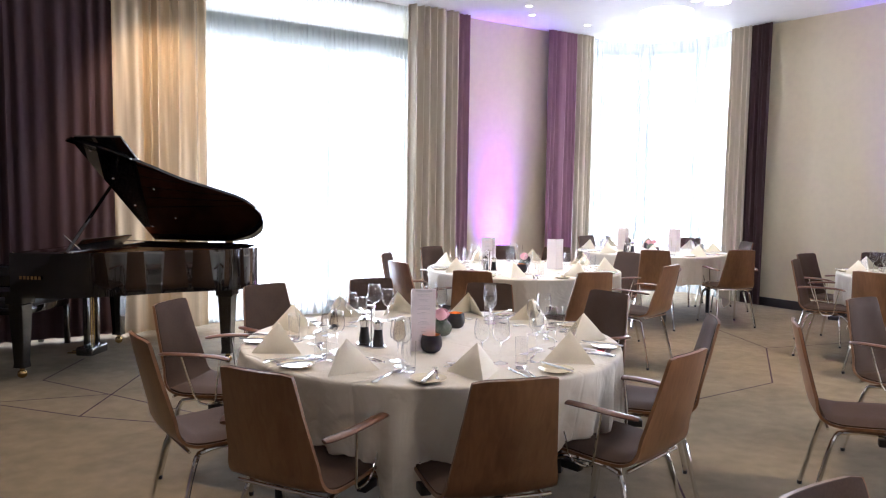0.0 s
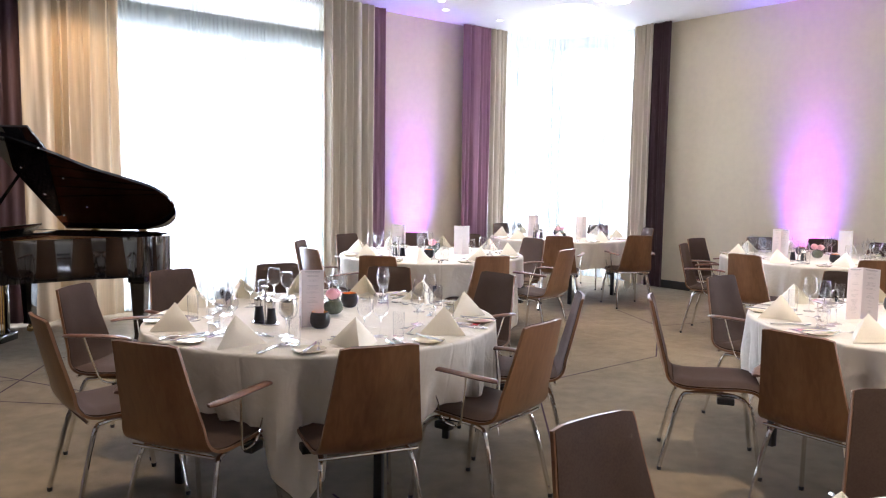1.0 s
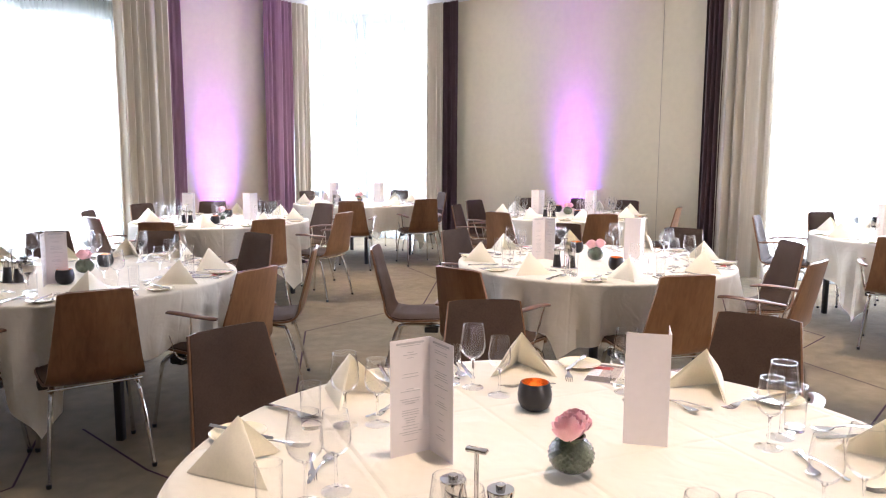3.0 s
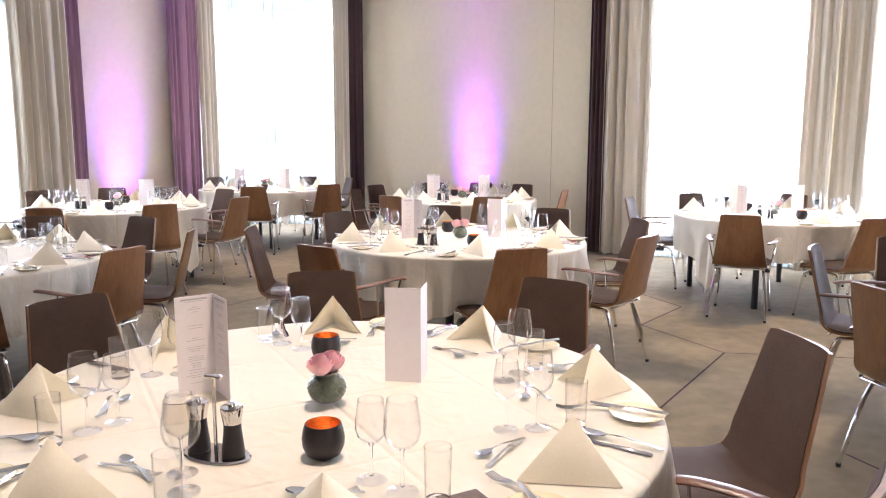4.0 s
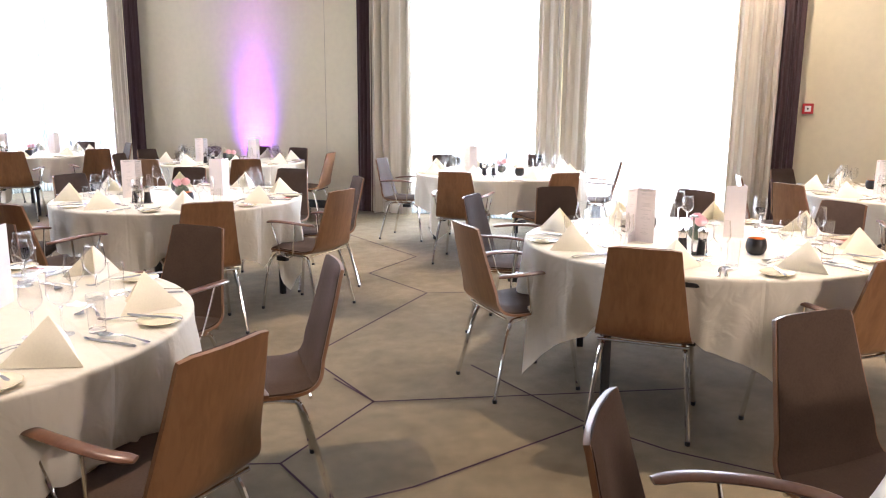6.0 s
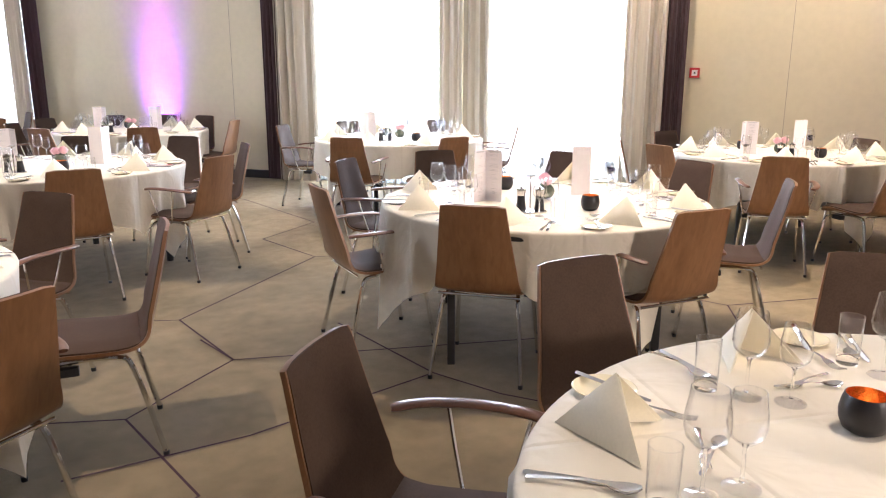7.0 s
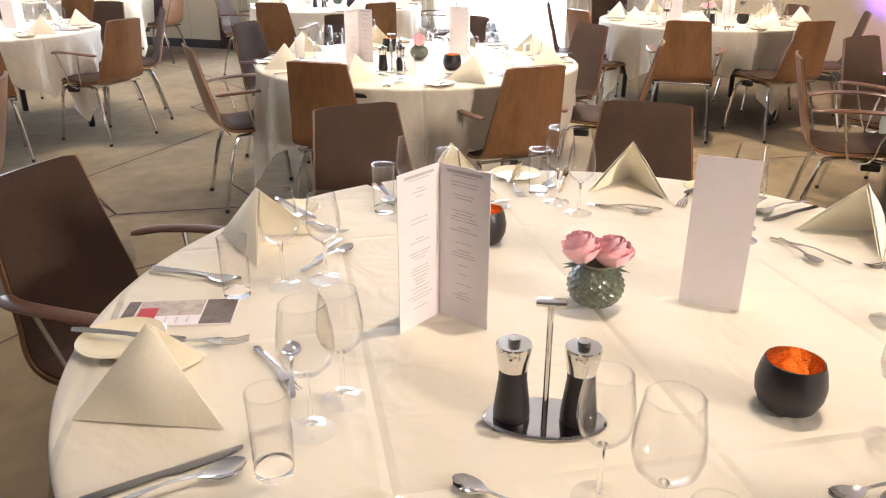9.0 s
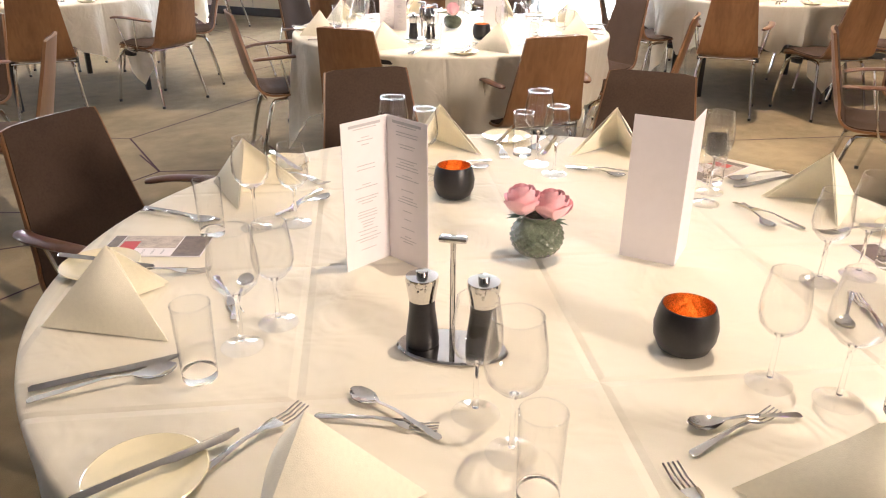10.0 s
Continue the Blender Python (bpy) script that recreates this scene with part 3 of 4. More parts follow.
for x, y in ((1.09, 9.51), (1.00, 9.06), (1.88, 10.04), (2.87, 8.73)):
    downlight(x, y)
for x, y, k in ((-4.8, 6.7, 0.12), (0.0, 3.6, 0.45), (3.0, 2.8, 1), (1.7, 0.2, 1), (3.8, -2.8, 0.7), (5.3, -0.2, 1.5), (7.8, 0.0, 1.7), (6.2, 3.0, 1.25), (4.1, 5.4, 1.1), (0.7, 6.6, 0.9), (7.3, -2.5, 1.4), (2.4, 8.0, 0.9)):
    downlight(x, y, watts=DOWN_W * k, angle=68)
# added spot, no lamp known here: brightens the floor left of the first table
downlight(-2.14, 3.63, watts=DOWN_W * 0.75, angle=68)
# two more added, unseen, to lift the right wall's brightness
downlight(8.37, 2.05, (10.3, 2.0, 0.9), 110, 105)
downlight(9.58, 0.37, (11.3, 0.5, 1.0), 85, 95)
# unseen spot added to warm the curtain by the piano
downlight(-2.23, 6.42, (-2.95, 7.75, 1.3), 125, 62, (1.0, 0.70, 0.38))

# added warm light, unseen behind the walk, placed from chair shadows; stand made up
root = thing("spotlight_on_stand", "black spotlight on a tripod stand, added unseen behind the walk", "spotlight")
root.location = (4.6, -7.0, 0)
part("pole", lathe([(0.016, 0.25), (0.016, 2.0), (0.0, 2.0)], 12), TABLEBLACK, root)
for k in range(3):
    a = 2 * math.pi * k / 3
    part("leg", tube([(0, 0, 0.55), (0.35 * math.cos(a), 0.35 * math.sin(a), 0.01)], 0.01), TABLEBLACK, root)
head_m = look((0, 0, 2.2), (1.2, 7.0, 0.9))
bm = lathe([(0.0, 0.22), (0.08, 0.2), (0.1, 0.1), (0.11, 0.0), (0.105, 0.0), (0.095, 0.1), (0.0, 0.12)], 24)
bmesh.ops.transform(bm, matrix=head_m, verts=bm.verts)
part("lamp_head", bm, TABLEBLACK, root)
spot_lamp("added_key_lamp", Matrix.Translation((4.6, -7.0, 0)) @ head_m @ pose(0, 0, -0.02), KEY_W, 90, 0.75, (1.0, 0.80, 0.58), 0.32)


def uplight(a, b, s, color, watts):
    p = along(a, b, s, -0.30)
    root = thing("uplight", "black LED floor bar washing the wall with colour", "uplight", "floor uplights")
    d = (Vector(b) - Vector(a)).normalized()
    base = pose(p.x, p.y, 0, 0, 0, math.degrees(math.atan2(d.y, d.x)))
    root.matrix_world = base
    part("housing", newbox(-0.24, -0.05, 0.001, 0.24, 0.05, 0.14, bevel=0.012), TABLEBLACK, root)
    part("lens", newbox(-0.22, -0.035, 0.141, 0.22, 0.035, 0.146), LEDPINK, root, smooth=False)
    area_lamp("uplight_lamp", base @ pose(0, 0, 0.165, 180 - 12, 0, 0), 0.36, 0.07, watts * 0.26, color, 26)
    area_lamp("uplight_lamp", base @ pose(0, 0, 0.169, 180 - 20, 0, 0), 0.30, 0.06, watts * 0.14, color, 32)
    area_lamp("uplight_lamp", base @ pose(0, 0, 0.173, 180 - 11, 0, 0), 0.42, 0.07, watts * 1.3, (0.26, 0.10, 1.0), 42)


uplight(LEFT_A, LEFT_B, 8.47, (1.0, 0.05, 0.85), UP_W)
uplight(RIGHT_A, RIGHT_B, 2.05, (1.0, 0.05, 0.85), UP_W)
uplight(RIGHT_A, RIGHT_B, 11.70, (0.16, 0.06, 1.0), UP_W * 0.8)

# ---------------------------------------------------------------- chairs
PROFILE = [(-0.313, 0.860), (-0.300, 0.800), (-0.283, 0.72), (-0.262, 0.63), (-0.243, 0.55), (-0.222, 0.485), (-0.190, 0.445), (-0.14, 0.425), (-0.05, 0.424), (0.06, 0.430), (0.15, 0.432), (0.20, 0.420), (0.222, 0.398)]
HALF = [0.143, 0.150, 0.160, 0.172, 0.183, 0.192, 0.200, 0.206, 0.212, 0.216, 0.214, 0.206, 0.192]


def shell_rows(i0, i1, inset, lift, n=9, flat=False):
    """Rows across the bent shell, from profile point i0 to i1, shrunk by inset and raised by lift on its upper side."""
    path = [Vector((0, y, z)) for y, z in PROFILE]
    rows = []
    fine = 3
    for k in range(i0 * fine, i1 * fine + 1):
        i, f = min(k // fine, len(path) - 2), 0.0
        f = (k - i * fine) / fine
        sp = smooth_path(path, fine)
        p = sp[k]
        d = (sp[min(k + 1, len(sp) - 1)] - sp[max(k - 1, 0)]).normalized()
        up = Vector((0, -d.z, d.y))
        w = HALF[i] + (HALF[min(i + 1, len(HALF) - 1)] - HALF[i]) * f - inset
        back = max(0.0, min(1.0, (p.z - 0.44) / 0.1))
        row = []
        for j in range(n):
            x = -w + 2 * w * j / (n - 1)
            e = abs(x) / w
            crown = lift * (1 - 0.75 * max(0, (e - 0.6) / 0.4) ** 2)
            ends = 1.0
            if flat:
                crown = lift
            elif lift:
                ends = min(1.0, 0.35 + 0.65 * min(k - i0 * fine, i1 * fine - k) / 2.0)
            bow = 0.022 * (x / 0.18) ** 2
            cut = 0.006 * max(0.0, (e - 0.75) / 0.25) ** 2 if (k == 0) else 0.0
            row.append(p + up * (crown * ends) + Vector((x, bow * back, 0.012 * (x / 0.2) ** 2 * (1 - back) - cut)))
        rows.append(row)
    return rows


def slab(upper, lower):
    """A closed body between two equal grids of points."""
    bm = bmesh.new()
    a = [[bm.verts.new(p) for p in row] for row in upper]
    b = [[bm.verts.new(p) for p in row] for row in lower]
    nr, nc = len(a), len(a[0])
    for i in range(nr - 1):
        for j in range(nc - 1):
            bm.faces.new((a[i][j], a[i][j + 1], a[i + 1][j + 1], a[i + 1][j]))
            bm.faces.new((b[i][j], b[i + 1][j], b[i + 1][j + 1], b[i][j + 1]))
    for j in range(nc - 1):
        bm.faces.new((a[0][j], b[0][j], b[0][j + 1], a[0][j + 1]))
        bm.faces.new((a[-1][j], a[-1][j + 1], b[-1][j + 1], b[-1][j]))
    for i in range(nr - 1):
        bm.faces.new((a[i][0], a[i + 1][0], b[i + 1][0], b[i][0]))
        bm.faces.new((a[i][-1], b[i][-1], b[i + 1][-1], a[i + 1][-1]))
    return bm


def make_chair(arms):
    root = thing("dining_chair", "", "chair", "chairs round the tables")
    root["label"] = ("walnut ply and taupe leather chair with armrests and chrome legs" if arms else "walnut ply and taupe leather side chair with chrome legs")
    part("shell", slab(shell_rows(0, 12, 0, 0.0), shell_rows(0, 12, 0, -0.012, flat=True)), WOOD, root, "bent walnut plywood shell")
    part("back_pad", slab(shell_rows(0, 6, 0.006, 0.014), shell_rows(0, 6, 0.006, 0.001, flat=True)), LEATHER, root, "taupe leather back pad")
    part("seat_pad", slab(shell_rows(6, 12, 0.006, 0.030), shell_rows(6, 12, 0.006, 0.001, flat=True)), LEATHER, root, "taupe leather seat pad")
    for sx in (-1, 1):
        part("leg", tube(smooth_path([(sx * 0.155, 0.0, 0.402), (sx * 0.17, 0.10, 0.400), (sx * 0.182, 0.155, 0.372), (sx * 0.19, 0.185, 0.31), (sx * 0.212, 0.228, 0.018)], 4), 0.0105), CHROME, root)
        part("leg", tube(smooth_path([(sx * 0.155, 0.02, 0.402), (sx * 0.165, -0.10, 0.398), (sx * 0.180, -0.155, 0.35), (sx * 0.212, -0.236, 0.018)], 4), 0.0105), CHROME, root)
        for y in (0.2285, -0.2365):
            part("foot_cap", lathe([(0, 0), (0.011, 0), (0.012, 0.018), (0.0, 0.02)], 10, centre=(sx * 0.2125, y, 0.0)), RUBBER, root)
        part("link_block", newbox(sx * 0.19 - 0.02, 0.02, 0.362, sx * 0.19 + 0.02, 0.10, 0.394, bevel=0.005), RUBBER, root)
    part("crossbar", tube([(-0.19, -0.175, 0.412), (0.19, -0.175, 0.412)], 0.007), CHROME, root)
    part("crossbar", tube([(-0.165, 0.05, 0.398), (0.165, 0.05, 0.398)], 0.009), CHROME, root)
    if arms:
        for sx in (-1, 1):
            bm = bmesh.new()
            path = smooth_path([(sx * 0.205, -0.225, 0.628), (sx * 0.238, -0.15, 0.638), (sx * 0.252, -0.03, 0.645), (sx * 0.25, 0.08, 0.643), (sx * 0.244, 0.15, 0.632)], 4)
            part("armrest", tube(path, [0.016] + [0.022] * (len(path) - 3) + [0.021, 0.014], 10, bm, 0.42), ARMWOOD, root, "dark walnut armrest")
            part("arm_support", tube(smooth_path([(sx * 0.247, 0.105, 0.634), (sx * 0.225, 0.075, 0.50), (sx * 0.205, 0.05, 0.405), (sx * 0.205, -0.03, 0.402), (sx * 0.225, -0.065, 0.50), (sx * 0.248, -0.095, 0.634)], 4), 0.0055, 6), CHROME, root)
    for piece in root.children:
        piece.data.transform(Matrix.Diagonal((1.03, 1.03, 1.004, 1)))
    return root


CHAIRS = {
    "one": ((-0.04, 3.50), [(-0.60, 2.40, 1, 64), (0.24, 2.33, 0, 107), (0.93, 2.76, 1, 136), (1.31, 3.56, 0, 170), (1.01, 4.45, 1, 218), (0.31, 4.78, 0, 258), (-0.47, 4.95, 1, 295), (-1.09, 4.57, 1, 316), (-1.41, 3.85, 1, 348), (-1.20, 2.94, 0, 36)]),
    "two": ((3.08, 3.24), [(1.69, 3.49, 0, 339), (2.47, 4.33, 1, 300), (3.49, 4.56, 0, 233), (4.25, 3.98, 0, 220), (4.42, 3.00, 0, 169), (3.90, 2.21, 1, 119), (2.93, 2.00, 0, 86), (1.92, 2.50, 1, 32)]),
    "near": ((1.50, 0.36), [(0.78, 1.47, 0, 301), (1.77, 1.68, 0, 258), (2.64, 1.14, 1, 215), (2.85, 0.07, 0, 166), (2.21, -0.69, 1, 118), (0.15, 0.47, 0, 355)]),
    "last": ((3.40, -2.63), [(2.70, -1.48, 1, 305), (3.70, -1.30, 0, 260), (4.51, -1.84, 0, 215)]),
    "mid": ((4.88, 0.04), [(4.50, 1.51, 1, 303), (3.78, 0.54, 1, 350), (4.05, -0.36, 0, 36), (4.76, -1.03, 1, 77), (5.90, -0.80, 0, 127), (6.29, 0.06, 0, 175), (6.03, 0.96, 0, 185), (5.32, 1.62, 0, 251)]),
    "far_right": ((8.20, 0.53), [(7.01, -0.17, 1, 36), (7.05, 0.91, 0, 349), (8.31, 1.78, 0, 262), (7.73, -0.69, 0, 71), (8.71, -0.56, 0, 123), (8.96, 0.15, 0, 156), (7.35, 1.56, 0, 313)]),
    "window_right": ((6.44, 3.75), [(5.62, 4.82, 1, 309), (5.38, 3.02, 1, 41), (6.17, 2.46, 0, 85), (7.66, 3.23, 1, 136), (6.56, 5.03, 0, 267), (7.53, 4.54, 0, 192)]),
    "wall_lamp": ((4.49, 6.56), [(3.29, 6.89, 1, 323), (3.75, 7.63, 1, 300), (3.38, 5.81, 0, 33), (4.28, 5.35, 0, 75), (5.53, 5.95, 0, 135), (5.59, 7.12, 0, 211), (5.24, 7.66, 0, 238), (4.62, 7.88, 0, 257)]),
    "window_left": ((0.75, 6.82), [(0.23, 5.53, 0, 72), (1.15, 5.56, 0, 108), (1.91, 6.17, 1, 137), (1.88, 7.46, 1, 215), (-0.11, 7.90, 1, 313), (-0.52, 6.99, 0, 346), (-0.36, 6.17, 1, 36), (0.65, 8.15, 0, 271), (1.25, 8.05, 0, 250)]),
    "bay": ((2.56, 9.11), [(2.25, 7.82, 1, 74), (3.23, 7.99, 1, 95), (3.86, 9.41, 1, 186), (3.38, 10.10, 0, 230), (1.99, 10.27, 0, 306)]),
    "edge": ((6.79, -2.62), [(6.08, -1.50, 1, 302), (7.04, -1.33, 1, 259)]),
}

masters = {0: make_chair(False), 1: make_chair(True)}
used = {0: False, 1: False}


def place_chair(kind, m):
    if not used[kind]:
        used[kind] = True
        masters[kind].matrix_world = m
        return masters[kind]
    return copy_thing(masters[kind], m)


seats, chair_places = {}, {}
for key, ((cx, cy), spots) in CHAIRS.items():
    seats[key], chair_places[key] = [], []
    for x, y, arms, facing in spots:
        face = radians(facing)
        seats[key].append(math.atan2(y - cy, x - cx))
        ox, oy = x + 0.308 * math.cos(face), y + 0.308 * math.sin(face)
        chair_places[key].append(pose(ox, oy, 0, 0, 0, math.degrees(face) - 90))
        place_chair(arms, chair_places[key][-1])

# ---------------------------------------------------------------- tables and cloths
R, TOP = 0.88, 0.748


def make_table():
    root = thing("round_table", "round banquet table with black steel legs under a cloth", "table", "banquet tables")
    part("tabletop", lathe([(0, 0.703), (R - 0.012, 0.703), (R - 0.008, 0.708), (R - 0.008, 0.726), (R - 0.014, TOP - 0.006), (0, TOP - 0.006)], 64), TABLEBLACK, root)
    for k in range(4):
        a = radians(45 + 90 * k)
        x, y = 0.72 * math.cos(a), 0.72 * math.sin(a)
        part("leg", newbox(x - 0.019, y - 0.019, 0.0, x + 0.019, y + 0.019, 0.703, bevel=0.004), TABLEBLACK, root)
    return root


def make_cloth(seed, world, chairs, half=1.25):
    """A square cloth on a round top: short at its sides, long at its four corners, tucked in and lying on the seats of chairs pushed under it."""
    rnd = random.Random(seed)
    n, rows = 240, []
    top = TOP + 0.004
    ph = [rnd.uniform(0, 6.28) for _ in range(6)]
    ring = lambda r, z: [(r * math.cos(2 * math.pi * k / n), r * math.sin(2 * math.pi * k / n), z) for k in range(n)]
    for r in (0.002, 0.2, 0.4, 0.6, 0.78, R - 0.02):
        rows.append(ring(r, top))
    for a in (30, 60, 90):
        q = radians(a)
        rows.append(ring(R - 0.012 + 0.014 * math.sin(q), top - 0.014 * (1 - math.cos(q))))
    ridge = lambda x: 1.0 - 2.0 * abs(math.sin(x * 0.5)) ** 0.75
    inverse = [(c, c.inverted()) for c in chairs]
    for u in (0.06, 0.14, 0.24, 0.35, 0.47, 0.6, 0.73, 0.87, 1.0):
        row = []
        for k in range(n):
            t = 2 * math.pi * k / n
            reach = half / max(abs(math.cos(t)), abs(math.sin(t)))
            corner = min(1.0, (reach - half) / (0.414 * half)) ** 1.25
            drop = 0.30 + 0.32 * corner
            warp = t + 0.16 * math.sin(2 * t + ph[3]) + 0.10 * math.sin(5 * t + ph[4])
            fold = 0.6 * ridge(12 * warp + ph[0] + 0.25 * u) + 0.4 * math.sin(20 * warp + ph[1] + math.sin(2 * t)) + 0.12 * math.sin(43 * t + ph[5] + 2.0 * u)
            s = u * drop
            amp = min(0.088, 0.38 * s) * (0.75 + 0.45 * corner)
            r = R + 0.003 + amp * (0.15 + fold * 0.8) + 0.05 * corner * u * math.sin(8 * (t - math.pi / 4) + 1.2) - 0.03 * u * (1 - corner)
            p = world @ Vector((r * math.cos(t), r * math.sin(t), top - 0.014 - s))
            for c, back in inverse:
                q = back @ p
                if abs(q.x) < 0.255 and -0.54 < q.y < 0.26 and q.z > 0.25:
                    ease = min(1.0, (0.255 - abs(q.x)) / 0.05)
                    z = max(q.z, 0.462)
                    lean = -0.242 - (z - 0.485) * 0.264 + 0.035
                    if q.y < lean:
                        q.y += (lean - q.y) * ease
                    if q.z < 0.462:
                        q.z += (0.462 + 0.006 * math.sin(31 * t) - q.z) * ease
                        q.y += 0.02 * ease * math.sin(17 * t) ** 2
                    p = c @ q
            row.append(world.inverted() @ p)
        rows.append(row)
    bm = bmesh.new()
    vs = [[bm.verts.new(p) for p in row] for row in rows]
    bm.faces.new(vs[0])
    for a, b in zip(vs, vs[1:]):
        for k in range(n):
            bm.faces.new((a[k], b[k], b[(k + 1) % n], a[(k + 1) % n]))
    return bm


CLOTH_TURN = {"one": -92, "two": -52, "near": -38, "last": 20, "mid": -107, "far_right": -106}
table = make_table()
first = True
for k, (key, ((cx, cy), _)) in enumerate(CHAIRS.items()):
    turn = CLOTH_TURN.get(key, 17 * k)
    if first:
        table.matrix_world, first = pose(cx, cy, 0, 0, 0, turn - 20), False
    else:
        copy_thing(table, pose(cx, cy, 0, 0, 0, turn - 20))
    lie = pose(cx, cy, 0, 0, 0, turn - 45)
    cloth = solid("tablecloth", make_cloth(k, lie, chair_places[key]), LINEN, "cream linen tablecloth draped over a round table", "tablecloth", "tablecloths")
    cloth.matrix_world = lie

# ---------------------------------------------------------------- things on the tables
ON = TOP + 0.005


def flat_path(points, widths, z, thick=0.0042):
    """A flat strip along y with its half-widths; the shape of cutlery seen from above."""
    bm = bmesh.new()
    rows = []
    for (y, dz), w in zip(points, widths):
        rows.append([(-w, y, z + dz), (-w * 0.5, y, z + dz + thick * 0.6), (0, y, z + dz + thick), (w * 0.5, y, z + dz + thick * 0.6), (w, y, z + dz)])
    sheet(rows, -0.0014, bm)
    return bm


def make_knife():
    return solid("knife", flat_path([(-0.105, 0.001), (-0.10, 0.003), (-0.03, 0.003), (0.0, 0.002), (0.02, 0.001), (0.085, 0.001), (0.105, 0.001)], [0.003, 0.0075, 0.0065, 0.005, 0.0085, 0.0085, 0.001], 0.0), STEEL, "polished steel knife laid on the cloth", "cutlery", "place setting cutlery")


def make_spoon(k=1.0):
    bm = bmesh.new()
    rows = []
    for y, w, dz, dish in ((-0.10, 0.004, 0.001, 0), (-0.095, 0.0075, 0.002, 0), (-0.05, 0.005, 0.006, 0), (0.0, 0.003, 0.011, 0), (0.04, 0.0032, 0.008, 0), (0.05, 0.010, 0.006, 0.002), (0.065, 0.018, 0.005, 0.005), (0.08, 0.0195, 0.005, 0.006), (0.095, 0.015, 0.007, 0.004), (0.104, 0.004, 0.009, 0)):
        rows.append([(s * w * k, y * k, (dz + 0.003 - dish * (1 - s * s)) * k + 0.002) for s in (-1, -0.5, 0, 0.5, 1)])
    sheet(rows, -0.0012, bm)
    return solid("spoon", bm, STEEL, "polished steel spoon laid on the cloth", "cutlery", "place setting cutlery")


def make_fork(k=1.0):
    bm = bmesh.new()
    rows = []
    for y, w, dz in ((-0.10, 0.004, 0.001), (-0.095, 0.0075, 0.002), (-0.05, 0.005, 0.006), (0.0, 0.003, 0.011), (0.03, 0.0045, 0.009), (0.045, 0.011, 0.006), (0.058, 0.0125, 0.004)):
        rows.append([(s * w * k, y * k, (dz + 0.002 + 0.001 * (1 - s * s)) * k) for s in (-1, -0.5, 0, 0.5, 1)])
    sheet(rows, -0.0012, bm)
    for j in range(4):
        x = (-0.0105 + 0.007 * j) * k
        tube([(x, 0.057 * k, 0.0055 * k), (x, 0.08 * k, 0.004 * k), (x * 0.95, 0.104 * k, 0.009 * k)], 0.0014 * k, 5, bm)
    return solid("fork", bm, STEEL, "polished steel fork laid on the cloth", "cutlery", "place setting cutlery")


def make_wine_glass(h, r):
    prof = [(0.0, 0.004), (0.012, 0.0035), (0.030, 0.0018), (0.034, 0.001), (0.034, 0.0022), (0.014, 0.006), (0.005, 0.012), (0.0035, 0.03), (0.0035, h * 0.42), (0.006, h * 0.45), (r * 0.55, h * 0.50), (r * 0.88, h * 0.57), (r, h * 0.66), (r * 0.97, h * 0.78), (r * 0.80, h), (r * 0.77, h), (r * 0.94, h * 0.78), (r * 0.965, h * 0.66), (r * 0.84, h * 0.575), (r * 0.5, h * 0.51), (0.0, h * 0.475)]
    root = thing("wine_glass", "clear stemmed wine glass, empty", "glass", "wine glasses")
    part("foot", lathe([(0.0, 0.001)] + [(0.034, 0.001), (0.0345, 0.002), (0.034, 0.003), (0.014, 0.0065), (0.005, 0.0125), (0.0, 0.0125)], 28), SOLIDGLASS, root).visible_shadow = False
    part("stem", lathe([(0.0, 0.0127), (0.0045, 0.0127), (0.0036, 0.03), (0.0036, h * 0.42), (0.0065, h * 0.46), (0.0, h * 0.472)], 12), THICKGLASS, root).visible_shadow = False
    bowl = lathe(prof[9:], 28)
    rr = r * 0.785
    lathe([(rr + 0.0011 * math.cos(q), h + 0.0011 * math.sin(q)) for q in [k * math.pi / 3 for k in range(7)]], 28, bowl)
    part("bowl", bowl, GLASS, root)
    return root


def make_tumbler():
    h, r = 0.125, 0.029
    root = thing("tumbler", "clear straight water glass, empty", "glass", "water glasses")
    part("base", lathe([(0, 0.0), (r * 0.86, 0.0), (r * 0.9, 0.003), (r * 0.91, 0.013), (0, 0.0135)], 28), THICKGLASS, root).visible_shadow = False
    wall = lathe([(r * 0.912, 0.0137), (r, h), (r - 0.0015, h), (r * 0.88, 0.0140)], 28)
    lathe([(r - 0.0007 + 0.001 * math.cos(q), h + 0.001 * math.sin(q)) for q in [k * math.pi / 3 for k in range(7)]], 28, wall)
    part("wall", wall, GLASS, root)
    return root


def make_plate():
    return solid("side_plate", lathe([(0, 0.004), (0.045, 0.004), (0.05, 0.001), (0.055, 0.004), (0.073, 0.012), (0.075, 0.0135), (0.073, 0.0145), (0.054, 0.0075), (0.045, 0.0065), (0, 0.0065)], 40), CHINA, "small cream china side plate", "plate", "side plates")


